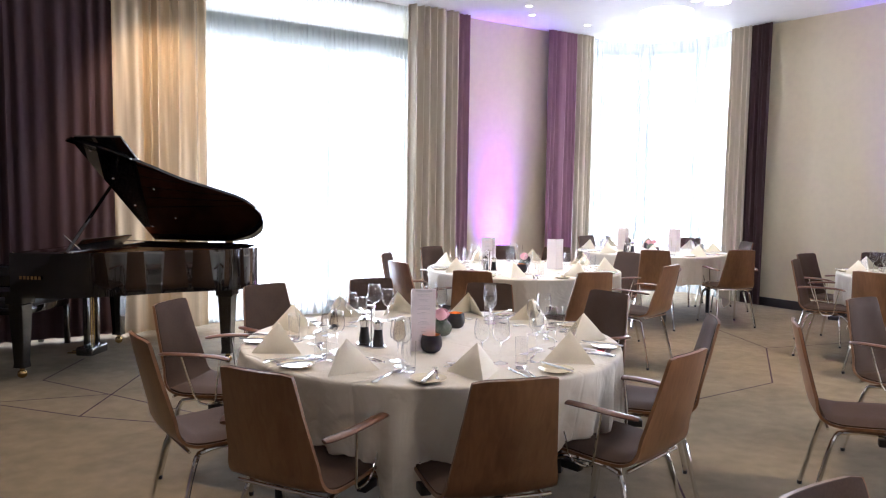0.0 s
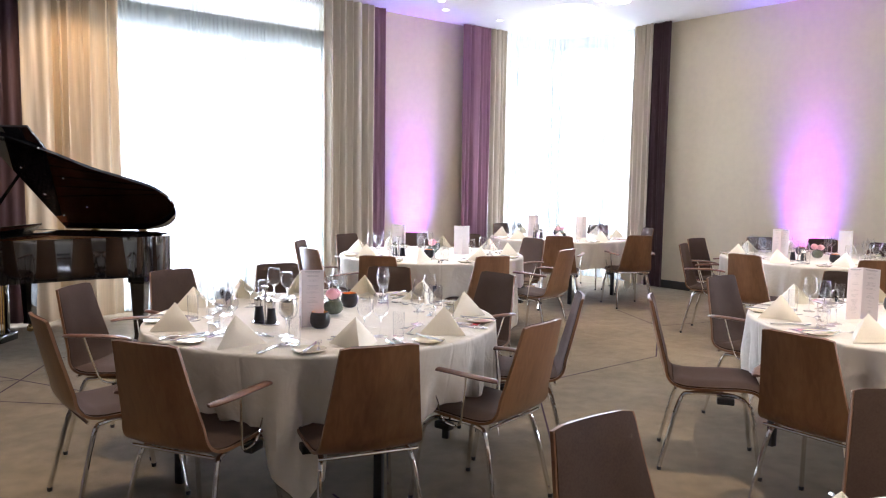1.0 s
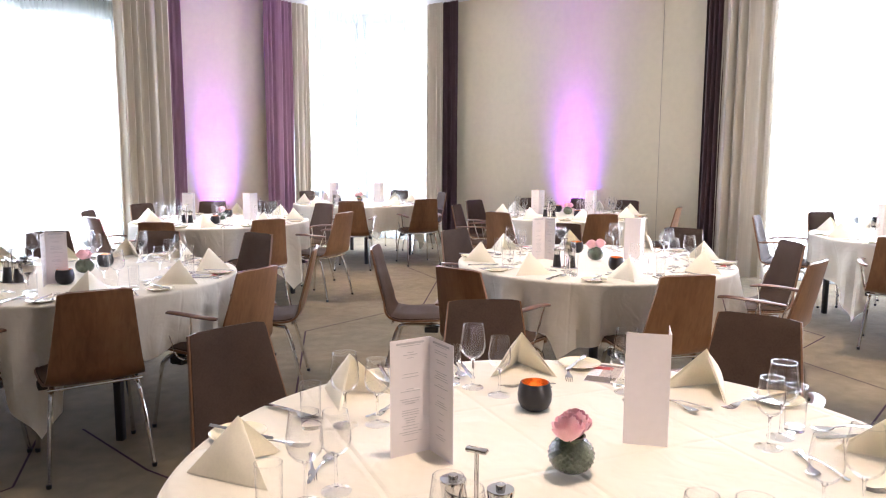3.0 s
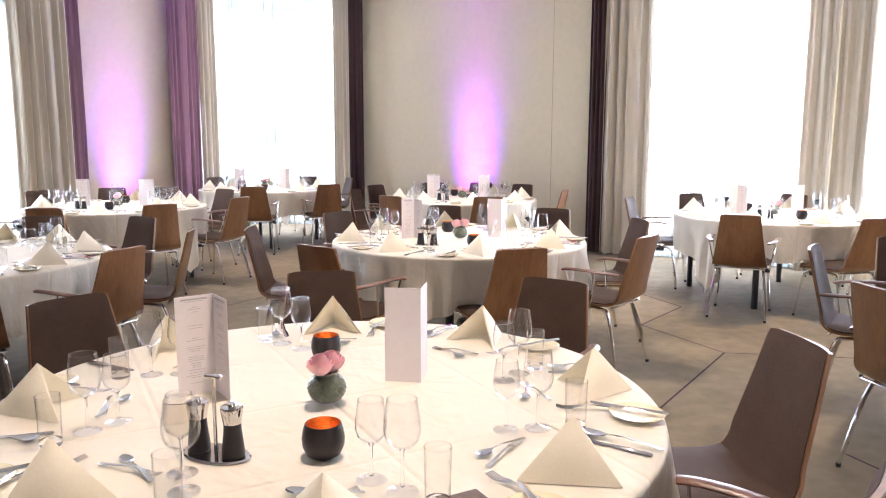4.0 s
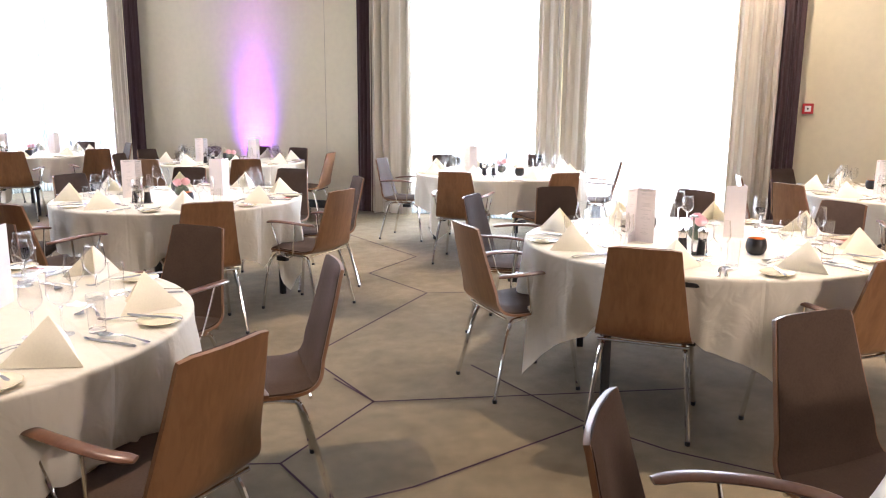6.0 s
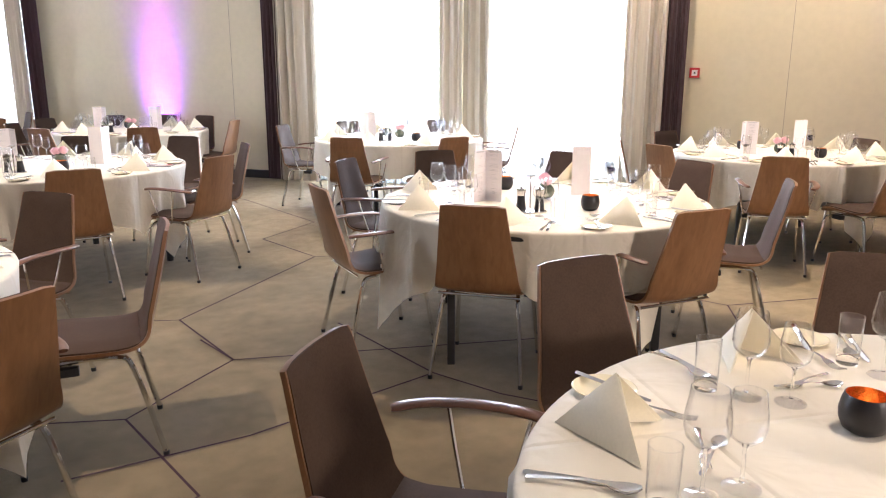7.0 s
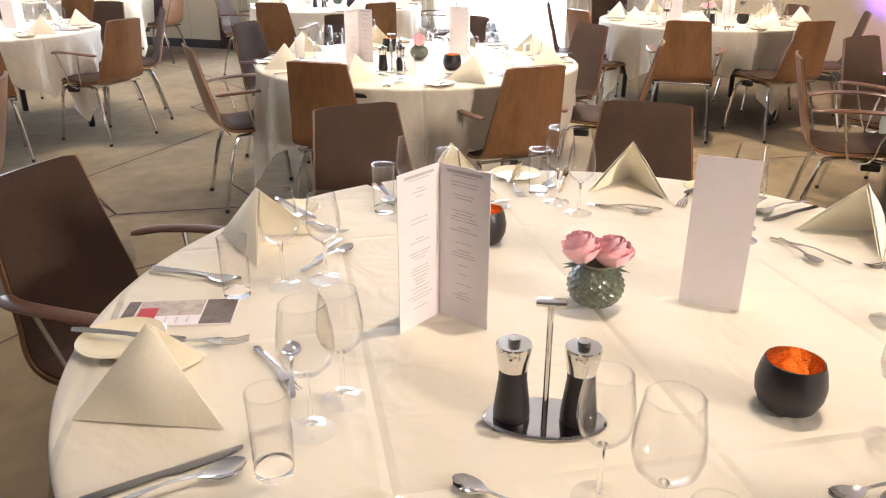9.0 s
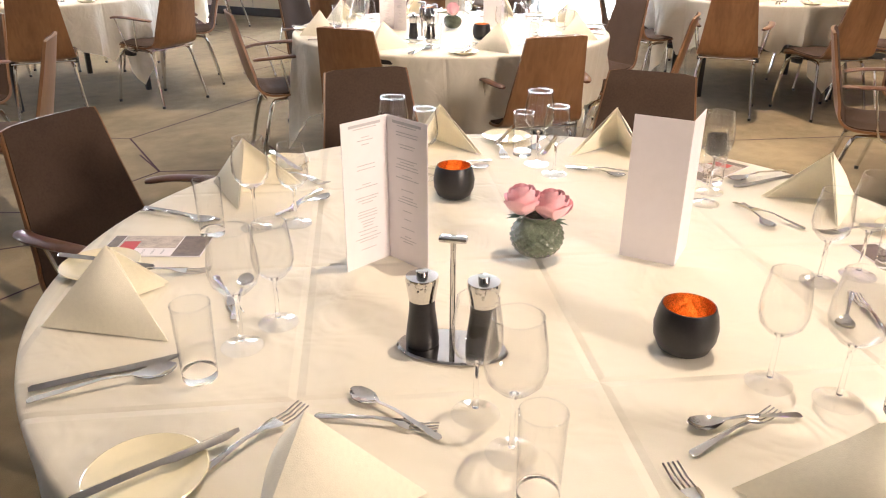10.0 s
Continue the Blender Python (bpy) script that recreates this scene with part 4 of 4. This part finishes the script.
def make_napkin():
    """A napkin folded into a standing pyramid: two leaning faces, a sharp ridge, open towards the table's middle."""
    root = thing("napkin", "ivory linen napkin folded into a standing pyramid", "napkin", "folded napkins")
    for lay, name in ((0.0, "outer_fold"), (0.007, "inner_fold")):
        apex = Vector((0, 0.110 + lay, 0.136 - lay * 0.9))
        f = Vector((0, -0.012 + lay * 2.0, 0.002))
        outer, inner = [], []
        for i in range(8):
            u = i / 7
            ro, ri = [], []
            for j in range(-6, 7):
                v = abs(j) / 6
                sx = 1 if j >= 0 else -1
                c = Vector((sx * (0.112 - lay * 1.6), 0.190 - lay, 0.002))
                low = f.lerp(c, v)
                bulge = 0.009 * math.sin(math.pi * v) * math.sin(math.pi * min(1, u * 1.1))
                q = low.lerp(apex, u * 0.995) + Vector((sx * bulge, -bulge, bulge * 0.6))
                nrm = Vector((-sx * 0.85 if j else 0.0, 0.5, -0.35)).normalized() * 0.0022
                ro.append(q)
                ri.append(q + nrm * (1 - 0.8 * u))
            outer.append(ro)
            inner.append(ri)
        part(name, slab(outer, inner), NAPKIN, root)
    return root


def make_leaflet():
    root = thing("leaflet", "printed leaflet with dark edges and a red picture", "leaflet", "leaflets")
    part("sheet", newbox(-0.052, -0.105, 0.0, 0.052, 0.105, 0.0018), CARD, root, smooth=False)
    for x0, y0, x1, y1, mt in ((-0.050, 0.045, 0.050, 0.103, PHOTO), (-0.050, -0.078, 0.012, 0.042, PHOTOLIGHT), (0.014, -0.078, 0.050, 0.042, CARD), (-0.020, -0.074, 0.048, -0.040, RED), (-0.05, -0.103, 0.05, -0.08, PHOTO), (0.02, -0.02, 0.044, -0.016, INK), (0.02, 0.0, 0.044, 0.004, INK), (0.02, 0.02, 0.044, 0.024, INK)):
        part("print", newbox(x0, y0, 0.0019, x1, y1, 0.0023 if mt is not RED else 0.0026), mt, root, smooth=False)
    return root


def make_menu(printed=True):
    """A tall card folded once, standing open."""
    root = thing("menu_card", "tall white folded menu card standing open", "menu card", "menu cards")
    w, h = 0.104, 0.275
    for k, sx in enumerate((-1, 1)):
        m = pose(0, 0, 0, 0, 0, 0) @ pose(0, 0, 0, 0, 0, sx * 45)
        bm = newbox(0, -0.0006, 0, sx * w, 0.0006, h) if sx > 0 else newbox(-w, -0.0006, 0, 0, 0.0006, h)
        bmesh.ops.transform(bm, matrix=m, verts=bm.verts)
        leaf = part("panel", bm, CARD, root, smooth=False)
        rnd = random.Random(5 + k)
        z = h - 0.016
        bars = bmesh.new()
        while z > 0.03:
            if rnd.random() < 0.8:
                half = rnd.uniform(0.008, 0.03)
                x = sx * w * 0.5
                box(bars, x - half, 0.0008, z, x + half, 0.0011, z + 0.0013, m)
            z -= rnd.choice((0.0055, 0.0055, 0.0075, 0.016))
        box(bars, sx * w * 0.5 - 0.036, 0.0008, h - 0.012, sx * w * 0.5 + 0.036, 0.0011, h - 0.007, m)
        tagged(part("print", bars, INK, leaf, smooth=False), kind="stuff")
    return root


def make_candle():
    root = thing("candle_holder", "round black candle holder with glowing copper inside", "candle holder", "candle holders")
    root.scale = (1.12, 1.12, 1.12)
    part("bowl", lathe([(0, 0.0), (0.024, 0.0), (0.036, 0.008), (0.0435, 0.025), (0.045, 0.042), (0.0415, 0.062), (0.0375, 0.073), (0.036, 0.0735)], 32), BLACKPOT, root)
    part("lining", lathe([(0.036, 0.0735), (0.0395, 0.062), (0.043, 0.042), (0.0415, 0.025), (0.033, 0.011), (0, 0.008)], 32), COPPER, root, "copper leaf lining")
    part("tea_light", lathe([(0, 0.010), (0.019, 0.010), (0.019, 0.024), (0.016, 0.025), (0, 0.024)], 20), WAX, root)
    part("flame", lathe([(0, 0.026), (0.0035, 0.031), (0.0045, 0.037), (0.002, 0.046), (0, 0.05)], 10), FLAME, root)
    return root


def make_vase():
    root = thing("rose_vase", "small round green beaded vase with two pink roses", "vase", "rose vases")
    root.scale = (1.18, 1.18, 1.18)
    ball = [(0.0445 * math.sin(q), 0.040 - 0.039 * math.cos(q)) for q in [0.5 + 2.05 * k / 26 for k in range(27)]]
    prof = [(0.0, 0.003)] + ball + [(0.027, 0.076), (0.0275, 0.079), (0.024, 0.079), (0.025, 0.07), (0.0, 0.06)]
    bm = lathe(prof, 72)
    for v in bm.verts:
        r = math.hypot(v.co.x, v.co.y)
        if 0.026 < r and v.co.z < 0.073:
            a = math.atan2(v.co.y, v.co.x)
            k = 1 + 0.065 * math.sin(18 * a) * math.sin(520 * v.co.z + 1.0)
            v.co.x *= k
            v.co.y *= k
    part("vase", bm, GREENGLASS, root)
    rnd = random.Random(9)
    for cx, cy, cz in ((-0.022, 0.014, 0.090), (0.020, -0.012, 0.084)):
        bm = bmesh.new()
        for ring, (n, r1, z0, z1, flare) in enumerate(((1, 0.0045, 0.0, 0.030, 0.0), (2, 0.009, -0.006, 0.031, 0.0), (3, 0.0145, -0.010, 0.030, 0.0), (4, 0.020, -0.014, 0.027, 0.05), (5, 0.0255, -0.018, 0.021, 0.12), (5, 0.029, -0.020, 0.012, 0.22))):
            for j in range(n):
                a0 = 2 * math.pi * (j + 0.4 * ring) / n
                span = 2 * math.pi / n * (1.35 if n > 1 else 0.95)
                rows = []
                for i in range(7):
                    u = i / 6
                    row = []
                    for q in range(9):
                        e = 2 * q / 8 - 1
                        a = a0 + span * 0.5 * e * (0.6 + 0.4 * math.sin(math.pi * min(u, 0.7) / 1.4))
                        rr = r1 * (math.sin(math.pi * (0.1 + 0.52 * u)) + flare * max(0.0, u - 0.7) * 3 - 0.05 * e)
                        row.append((cx + rr * math.cos(a), cy + rr * math.sin(a), cz + 0.008 + z0 + (z1 - z0) * u * (1 - 0.22 * e * e * u)))
                    rows.append(row)
                sheet(rows, 0.0, bm)
        tagged(part("rose", bm, ROSE, root, "open pink rose"), kind="stuff")
        part("stalk", tube([(cx, cy, cz - 0.012), (cx * 0.3, cy * 0.3, 0.03)], 0.002, 6), LEAF, root)
        for j in range(3):
            a = rnd.uniform(0, 6.28)
            d = Vector((math.cos(a), math.sin(a), 0))
            c = Vector((cx, cy, cz - 0.016))
            s = Vector((-d.y, d.x, 0)) * 0.007
            rows = [[c, c, c], [c + d * 0.012 - s, c + d * 0.013 + Vector((0, 0, -0.002)), c + d * 0.012 + s], [c + d * 0.03 + Vector((0, 0, -0.003))] * 3]
            bmv = sheet(rows)
            bmesh.ops.remove_doubles(bmv, verts=bmv.verts, dist=0.0003)
            part("leaf", bmv, LEAF, root)
    return root


def make_cruet():
    root = thing("cruet_stand", "steel cruet stand with black salt and pepper mills", "cruet stand", "cruet stands")
    root.scale = (1.15, 1.15, 1.15)
    bm = bmesh.new()
    lathe([(0, 0), (0.044, 0), (0.045, 0.003), (0.043, 0.006), (0, 0.006)], 32, bm)
    for v in bm.verts:
        v.co.x *= 1.75
    part("tray", bm, STEEL, root, "oval polished steel tray")
    part("post", lathe([(0.004, 0.006), (0.004, 0.165), (0, 0.165)], 10), STEEL, root)
    part("handle", newbox(-0.019, -0.007, 0.163, 0.019, 0.007, 0.171, bevel=0.003), STEEL, root)
    for x in (-0.042, 0.042):
        mill = part("mill", lathe([(0, 0.0065), (0.023, 0.0065), (0.0235, 0.012), (0.021, 0.035), (0.018, 0.06), (0.0175, 0.075), (0, 0.075)], 24, centre=(x, 0, 0)), BLACKPOT, root, "black waisted mill")
        part("cap", lathe([(0.0185, 0.0755), (0.0205, 0.09), (0.023, 0.106), (0.022, 0.110), (0.008, 0.111), (0.008, 0.118), (0.0, 0.119)], 24, centre=(x, 0, 0)), STEEL, mill, "brushed steel cap")
    return root


masters_t = {"knife": make_knife(), "spoon": make_spoon(), "fork": make_fork(), "small_spoon": make_spoon(0.82), "small_fork": make_fork(0.85), "big_glass": make_wine_glass(0.205, 0.040), "white_glass": make_wine_glass(0.185, 0.035), "tumbler": make_tumbler(), "plate": make_plate(), "napkin": make_napkin(), "leaflet": make_leaflet(), "menu": make_menu(), "candle": make_candle(), "vase": make_vase(), "cruet": make_cruet()}
seen = set()
for kind, ob in masters_t.items():
    if kind != "menu":
        ob.scale = [c * 0.94 for c in ob.scale]


def put(kind, m):
    if kind not in seen:
        seen.add(kind)
        masters_t[kind].matrix_world = m @ Matrix.Diagonal((*masters_t[kind].scale, 1))
        return masters_t[kind]
    return copy_thing(masters_t[kind], m)


SEAT_ANGLES = {"last": [167, 119, 72, 35, -9, -55, -100, -147], "near": [123, 76, 31, -16, -59, -104, -149, 166], "edge": [135, 105, 165], "two": [-148 + 45 * k for k in range(8)], "mid": [-148 + 45 * k for k in range(8)], "far_right": [-148 + 45 * k for k in range(8)], "window_right": [-148 + 45 * k for k in range(8)], "bay": [-148 + 45 * k for k in range(8)], "wall_lamp": [-148 + 45 * k for k in range(8)], "window_left": [-148 + 45 * k for k in range(8)]}
LEAFLETS = {"last": (0, 3, 4), "near": (1, 4)}
rnd = random.Random(77)
for key, ((cx, cy), spots) in CHAIRS.items():
    angles = [radians(a) for a in SEAT_ANGLES[key]] if key in SEAT_ANGLES else seats[key]
    for i, a in enumerate(angles):
        # place frame: y points to the table's middle from its rim, x to the guest's right
        base = pose(cx + R * math.cos(a), cy + R * math.sin(a), ON, 0, 0, math.degrees(a) + 90)

        def at(kind, x, y, turn, dz=0.0):
            j = lambda s: rnd.uniform(-s, s)
            put(kind, base @ pose(x + j(0.008), y + j(0.008), dz, 0, 0, turn + j(5)))
        at("napkin", 0.0, 0.045, 0)
        at("knife", 0.180, 0.142, 6)
        at("spoon", 0.206, 0.132, 4)
        at("small_fork", -0.01, 0.307, -78)
        at("small_spoon", 0.01, 0.333, 80)
        at("plate", -0.198, 0.103, 0)
        at("fork", -0.140, 0.190, -10)
        put("knife", base @ pose(-0.188, 0.112, 0.0155, 0, 0, -28 + rnd.uniform(-8, 8)))
        at("tumbler", 0.224, 0.266, 0)
        at("big_glass", 0.167, 0.322, 0)
        at("white_glass", 0.102, 0.382, 0)
        if (i in LEAFLETS[key] if key in LEAFLETS else (i + len(key)) % 3 == 0):
            at("leaflet", -0.265, 0.19, -20)
    centre = pose(cx, cy, ON)

    def mid(kind, r, ang, turn=0.0):
        put(kind, centre @ pose(r * math.cos(radians(ang)), r * math.sin(radians(ang)), 0, 0, 0, turn))
    if key == "near":
        laid = (("vase", 0.037, -105, 80), ("cruet", 0.41, -139, -42), ("candle", 0.375, 78, 0), ("candle", 0.37, -104, 40), ("menu", 0.325, 147, 150), ("menu", 0.28, 7, 15))
    elif key == "last":
        laid = (("vase", 0.004, -36, -8), ("cruet", 0.369, -147, -42), ("candle", 0.358, 83, 0), ("candle", 0.382, -92, 40), ("menu", 0.274, 148, 149), ("menu", 0.261, -40, -15))
    elif key == "one":
        laid = (("vase", 0.055, 39, 115), ("cruet", 0.329, -146, -42), ("candle", 0.311, 68, 0), ("candle", 0.301, -90, 40), ("menu", 0.299, -107, -135))
    else:
        g = 23 * len(key) + 40 * round(cx)
        laid = (("vase", 0.01, -50, g), ("cruet", 0.40, -144, -42), ("candle", 0.39, 80, 0), ("candle", 0.39, -98, 40), ("menu", 0.32, 150, 149), ("menu", 0.30, -15, 0))
    for kind, r, ang, turn in laid:
        mid(kind, r, ang, turn)

# ---------------------------------------------------------------- grand piano and bench
def outline():
    """Plan of the case: x towards the tail, y towards the spine."""
    bent = smooth_path([(0.12, -0.74, 0), (0.42, -0.69, 0), (0.72, -0.48, 0), (0.98, -0.24, 0), (1.22, -0.09, 0), (1.40, 0.05, 0), (1.48, 0.26, 0), (1.43, 0.50, 0), (1.29, 0.66, 0), (1.10, 0.73, 0)], 4)
    return [(-0.02, -0.74)] + [(p.x, p.y) for p in bent] + [(1.0, 0.74), (-0.02, 0.74)]


def prism(points, z0, z1, bm=None, inset=0.0):
    bm = bm or bmesh.new()
    lo = [bm.verts.new((x, y, z0)) for x, y in points]
    hi = [bm.verts.new((x, y, z1)) for x, y in points]
    bm.faces.new(lo[::-1])
    bm.faces.new(hi)
    for k in range(len(lo)):
        j = (k + 1) % len(lo)
        bm.faces.new((lo[k], lo[j], hi[j], hi[k]))
    return bm


def make_piano():
    root = thing("grand_piano", "black lacquered grand piano with its lid propped open", "piano")
    out = outline()
    cxp, cyp = 0.6, 0.1
    inner = [(cxp + (x - cxp) * 0.955, cyp + (y - cyp) * 0.95) for x, y in out]
    bm = bmesh.new()
    rings = [[bm.verts.new((x, y, z)) for x, y in pts] for pts, z in ((out, 0.62), (out, 0.955), (inner, 0.955), (inner, 0.80))]
    n = len(out)
    for a, b in zip(rings, rings[1:]):
        for k in range(n):
            bm.faces.new((a[k], a[(k + 1) % n], b[(k + 1) % n], b[k]))
    bm.faces.new(rings[0][::-1])
    part("case", bm, PIANO, root)
    part("soundboard", prism(inner, 0.86, 0.90), SOUNDBOARD, root, "red-brown varnished soundboard and frame")
    for k in range(10):
        y = -0.55 + 0.11 * k
        part("string_band", tube([(0.15, y, 0.915), (1.25, 0.25 + y * 0.35, 0.915)], 0.003, 6), BRASS, root)
    part("key_bed", newbox(-0.33, -0.74, 0.62, -0.02, 0.74, 0.70, bevel=0.01), PIANO, root)
    for y0, y1 in ((-0.74, -0.64), (0.64, 0.74)):
        part("cheek", newbox(-0.33, y0, 0.70, -0.02, y1, 0.86, bevel=0.02), PIANO, root)
    part("fallboard", newbox(-0.10, -0.64, 0.70, -0.05, 0.64, 0.86, bevel=0.01), PIANO, root)
    part("keys", newbox(-0.30, -0.62, 0.70, -0.10, 0.62, 0.722, bevel=0.002), CHINA, root, "ivory white keys")
    part("music_desk", newbox(0.05, -0.36, 0.0, 0.065, 0.36, 0.22, pose(0.12, 0, 0.93, 0, 48, 0), bevel=0.008), PIANO, root)
    part("desk_rail", newbox(0.02, -0.62, 0.93, 0.30, 0.62, 0.955, bevel=0.006), PIANO, root)
    for x, y in ((0.0, -0.66), (0.0, 0.66), (1.30, 0.10)):
        bm = bmesh.new()
        rows = [[(x + sx * h, y + sy * h, z) for sx, sy in ((-1, -1), (1, -1), (1, 1), (-1, 1), (-1, -1))] for z, h in ((0.62, 0.07), (0.57, 0.07), (0.56, 0.058), (0.12, 0.038), (0.085, 0.042), (0.08, 0.042))]
        sheet(rows, 0, bm)
        bmesh.ops.remove_doubles(bm, verts=bm.verts, dist=0.0004)
        leg = part("leg", bm, PIANO, root)
        part("caster", lathe([(0.0, 0.0), (0.014, 0.0), (0.03, 0.012), (0.034, 0.03), (0.03, 0.048), (0.018, 0.06), (0.018, 0.085), (0, 0.085)], 16, centre=(x, y, 0)), BRASS, leg, "brass caster")
    for y in (-0.07, 0.07):
        part("lyre_rod", newbox(0.13, y - 0.018, 0.10, 0.17, y + 0.018, 0.62, bevel=0.004), PIANO, root)
    part("pedal_box", newbox(0.08, -0.12, 0.05, 0.22, 0.12, 0.12, bevel=0.01), PIANO, root)
    for y in (-0.06, 0.0, 0.06):
        part("pedal", newbox(-0.03, y - 0.012, 0.055, 0.08, y + 0.012, 0.066, bevel=0.004), BRASS, root)
        part("pedal_rod", tube([(0.15, y * 0.6, 0.12), (0.15, y * 0.6, 0.62)], 0.006, 6), BRASS, root)
    # lid, hinged along the spine
    swing = Matrix.Translation((0, 0.74, 0.965)) @ pose(0, 0, 0, -34, 0, 0) @ Matrix.Translation((0, -0.74, 0))
    lid_out = [(0.33, -0.76)] + [(x * 1.01, y * 1.01) for x, y in out[3:-1]] + [(0.33, 0.75)]
    bm = prism(lid_out, 0.0, 0.022)
    bmesh.ops.transform(bm, matrix=swing, verts=bm.verts)
    lid = part("lid", bm, PIANO, root)
    bm = newbox(0.34, -0.75, 0.024, 0.72, 0.74, 0.044, bevel=0.004)
    bmesh.ops.transform(bm, matrix=swing, verts=bm.verts)
    part("folded_flap", bm, PIANO, lid)
    top = swing @ Vector((0.40, -0.20, 0.0))
    part("prop_stick", tube([(0.38, -0.66, 0.955), tuple(top)], 0.014, 8), PIANO, root)
    for x in (0.6, 1.05):
        part("hinge", newbox(x - 0.04, 0.735, 0.945, x + 0.04, 0.755, 0.975, bevel=0.003), BRASS, root)
    for x, y in ((0.42, -0.62), (0.42, -0.25), (0.42, 0.15), (0.42, 0.5), (0.70, -0.52), (0.70, -0.1), (0.70, 0.35)):
        p = swing @ Vector((x, y, -0.004))
        part("lid_button", lathe([(0.0, -0.008), (0.009, -0.006), (0.011, 0.0), (0.009, 0.006), (0.0, 0.006)], 12, centre=tuple(p)), CHROME, lid, "polished metal lid button")
    for x, y in ((0.02, -0.745), (0.45, -0.69), (1.43, 0.07)):
        part("case_button", lathe([(0.0, -0.004), (0.008, 0.0), (0.008, 0.006), (0.0, 0.009)], 12, centre=(x, y, 0.956)), CHROME, root, "polished metal button")
    part("desk_strut", tube([(0.30, -0.36, 0.956), (0.17, -0.36, 1.06)], 0.005, 6), CHROME, root, "chrome strut of the music desk")
    # maker's mark on the side as plain bars
    for k in range(6):
        part("maker_mark", newbox(0.06 + 0.03 * k, -0.743, 0.76, 0.08 + 0.03 * k, -0.7405, 0.785), BRASS, root, smooth=False)
    return root


make_piano().matrix_world = pose(-3.08, 6.20, 0, 0, 0, -7)

root = thing("piano_bench", "black lacquered piano bench with a padded seat", "bench")
part("seat", newbox(-0.17, -0.36, 0.42, 0.17, 0.36, 0.49, bevel=0.02), BLACKPOT, root)
part("apron", newbox(-0.15, -0.33, 0.36, 0.15, 0.33, 0.42, bevel=0.005), PIANO, root)
for x in (-0.13, 0.13):
    for y in (-0.31, 0.31):
        part("leg", newbox(x - 0.02, y - 0.02, 0.0, x + 0.02, y + 0.02, 0.36, bevel=0.004), PIANO, root)
root.matrix_world = pose(-3.62, 6.52, 0, 0, 0, -6)

# ---------------------------------------------------------------- fire alarm
p, d = along(RIGHT_A, RIGHT_B, 9.20, -0.001), (Vector(RIGHT_B) - Vector(RIGHT_A)).normalized()
root = thing("fire_alarm", "red wall-mounted fire alarm call point", "fire alarm")
root.matrix_world = pose(p.x, p.y, 1.426, 0, 0, math.degrees(math.atan2(d.y, d.x)))
part("housing", newbox(-0.055, -0.04, -0.055, 0.055, 0.0, 0.055, bevel=0.006), RED, root)
part("window", newbox(-0.03, -0.0425, -0.03, 0.03, -0.0405, 0.03), CARD, root, smooth=False)
part("button", lathe([(0, 0.0), (0.01, 0.0), (0.01, 0.003), (0, 0.004)], 16), BLACKPOT, root).matrix_basis = pose(0, -0.0425, 0, 90, 0, 0)
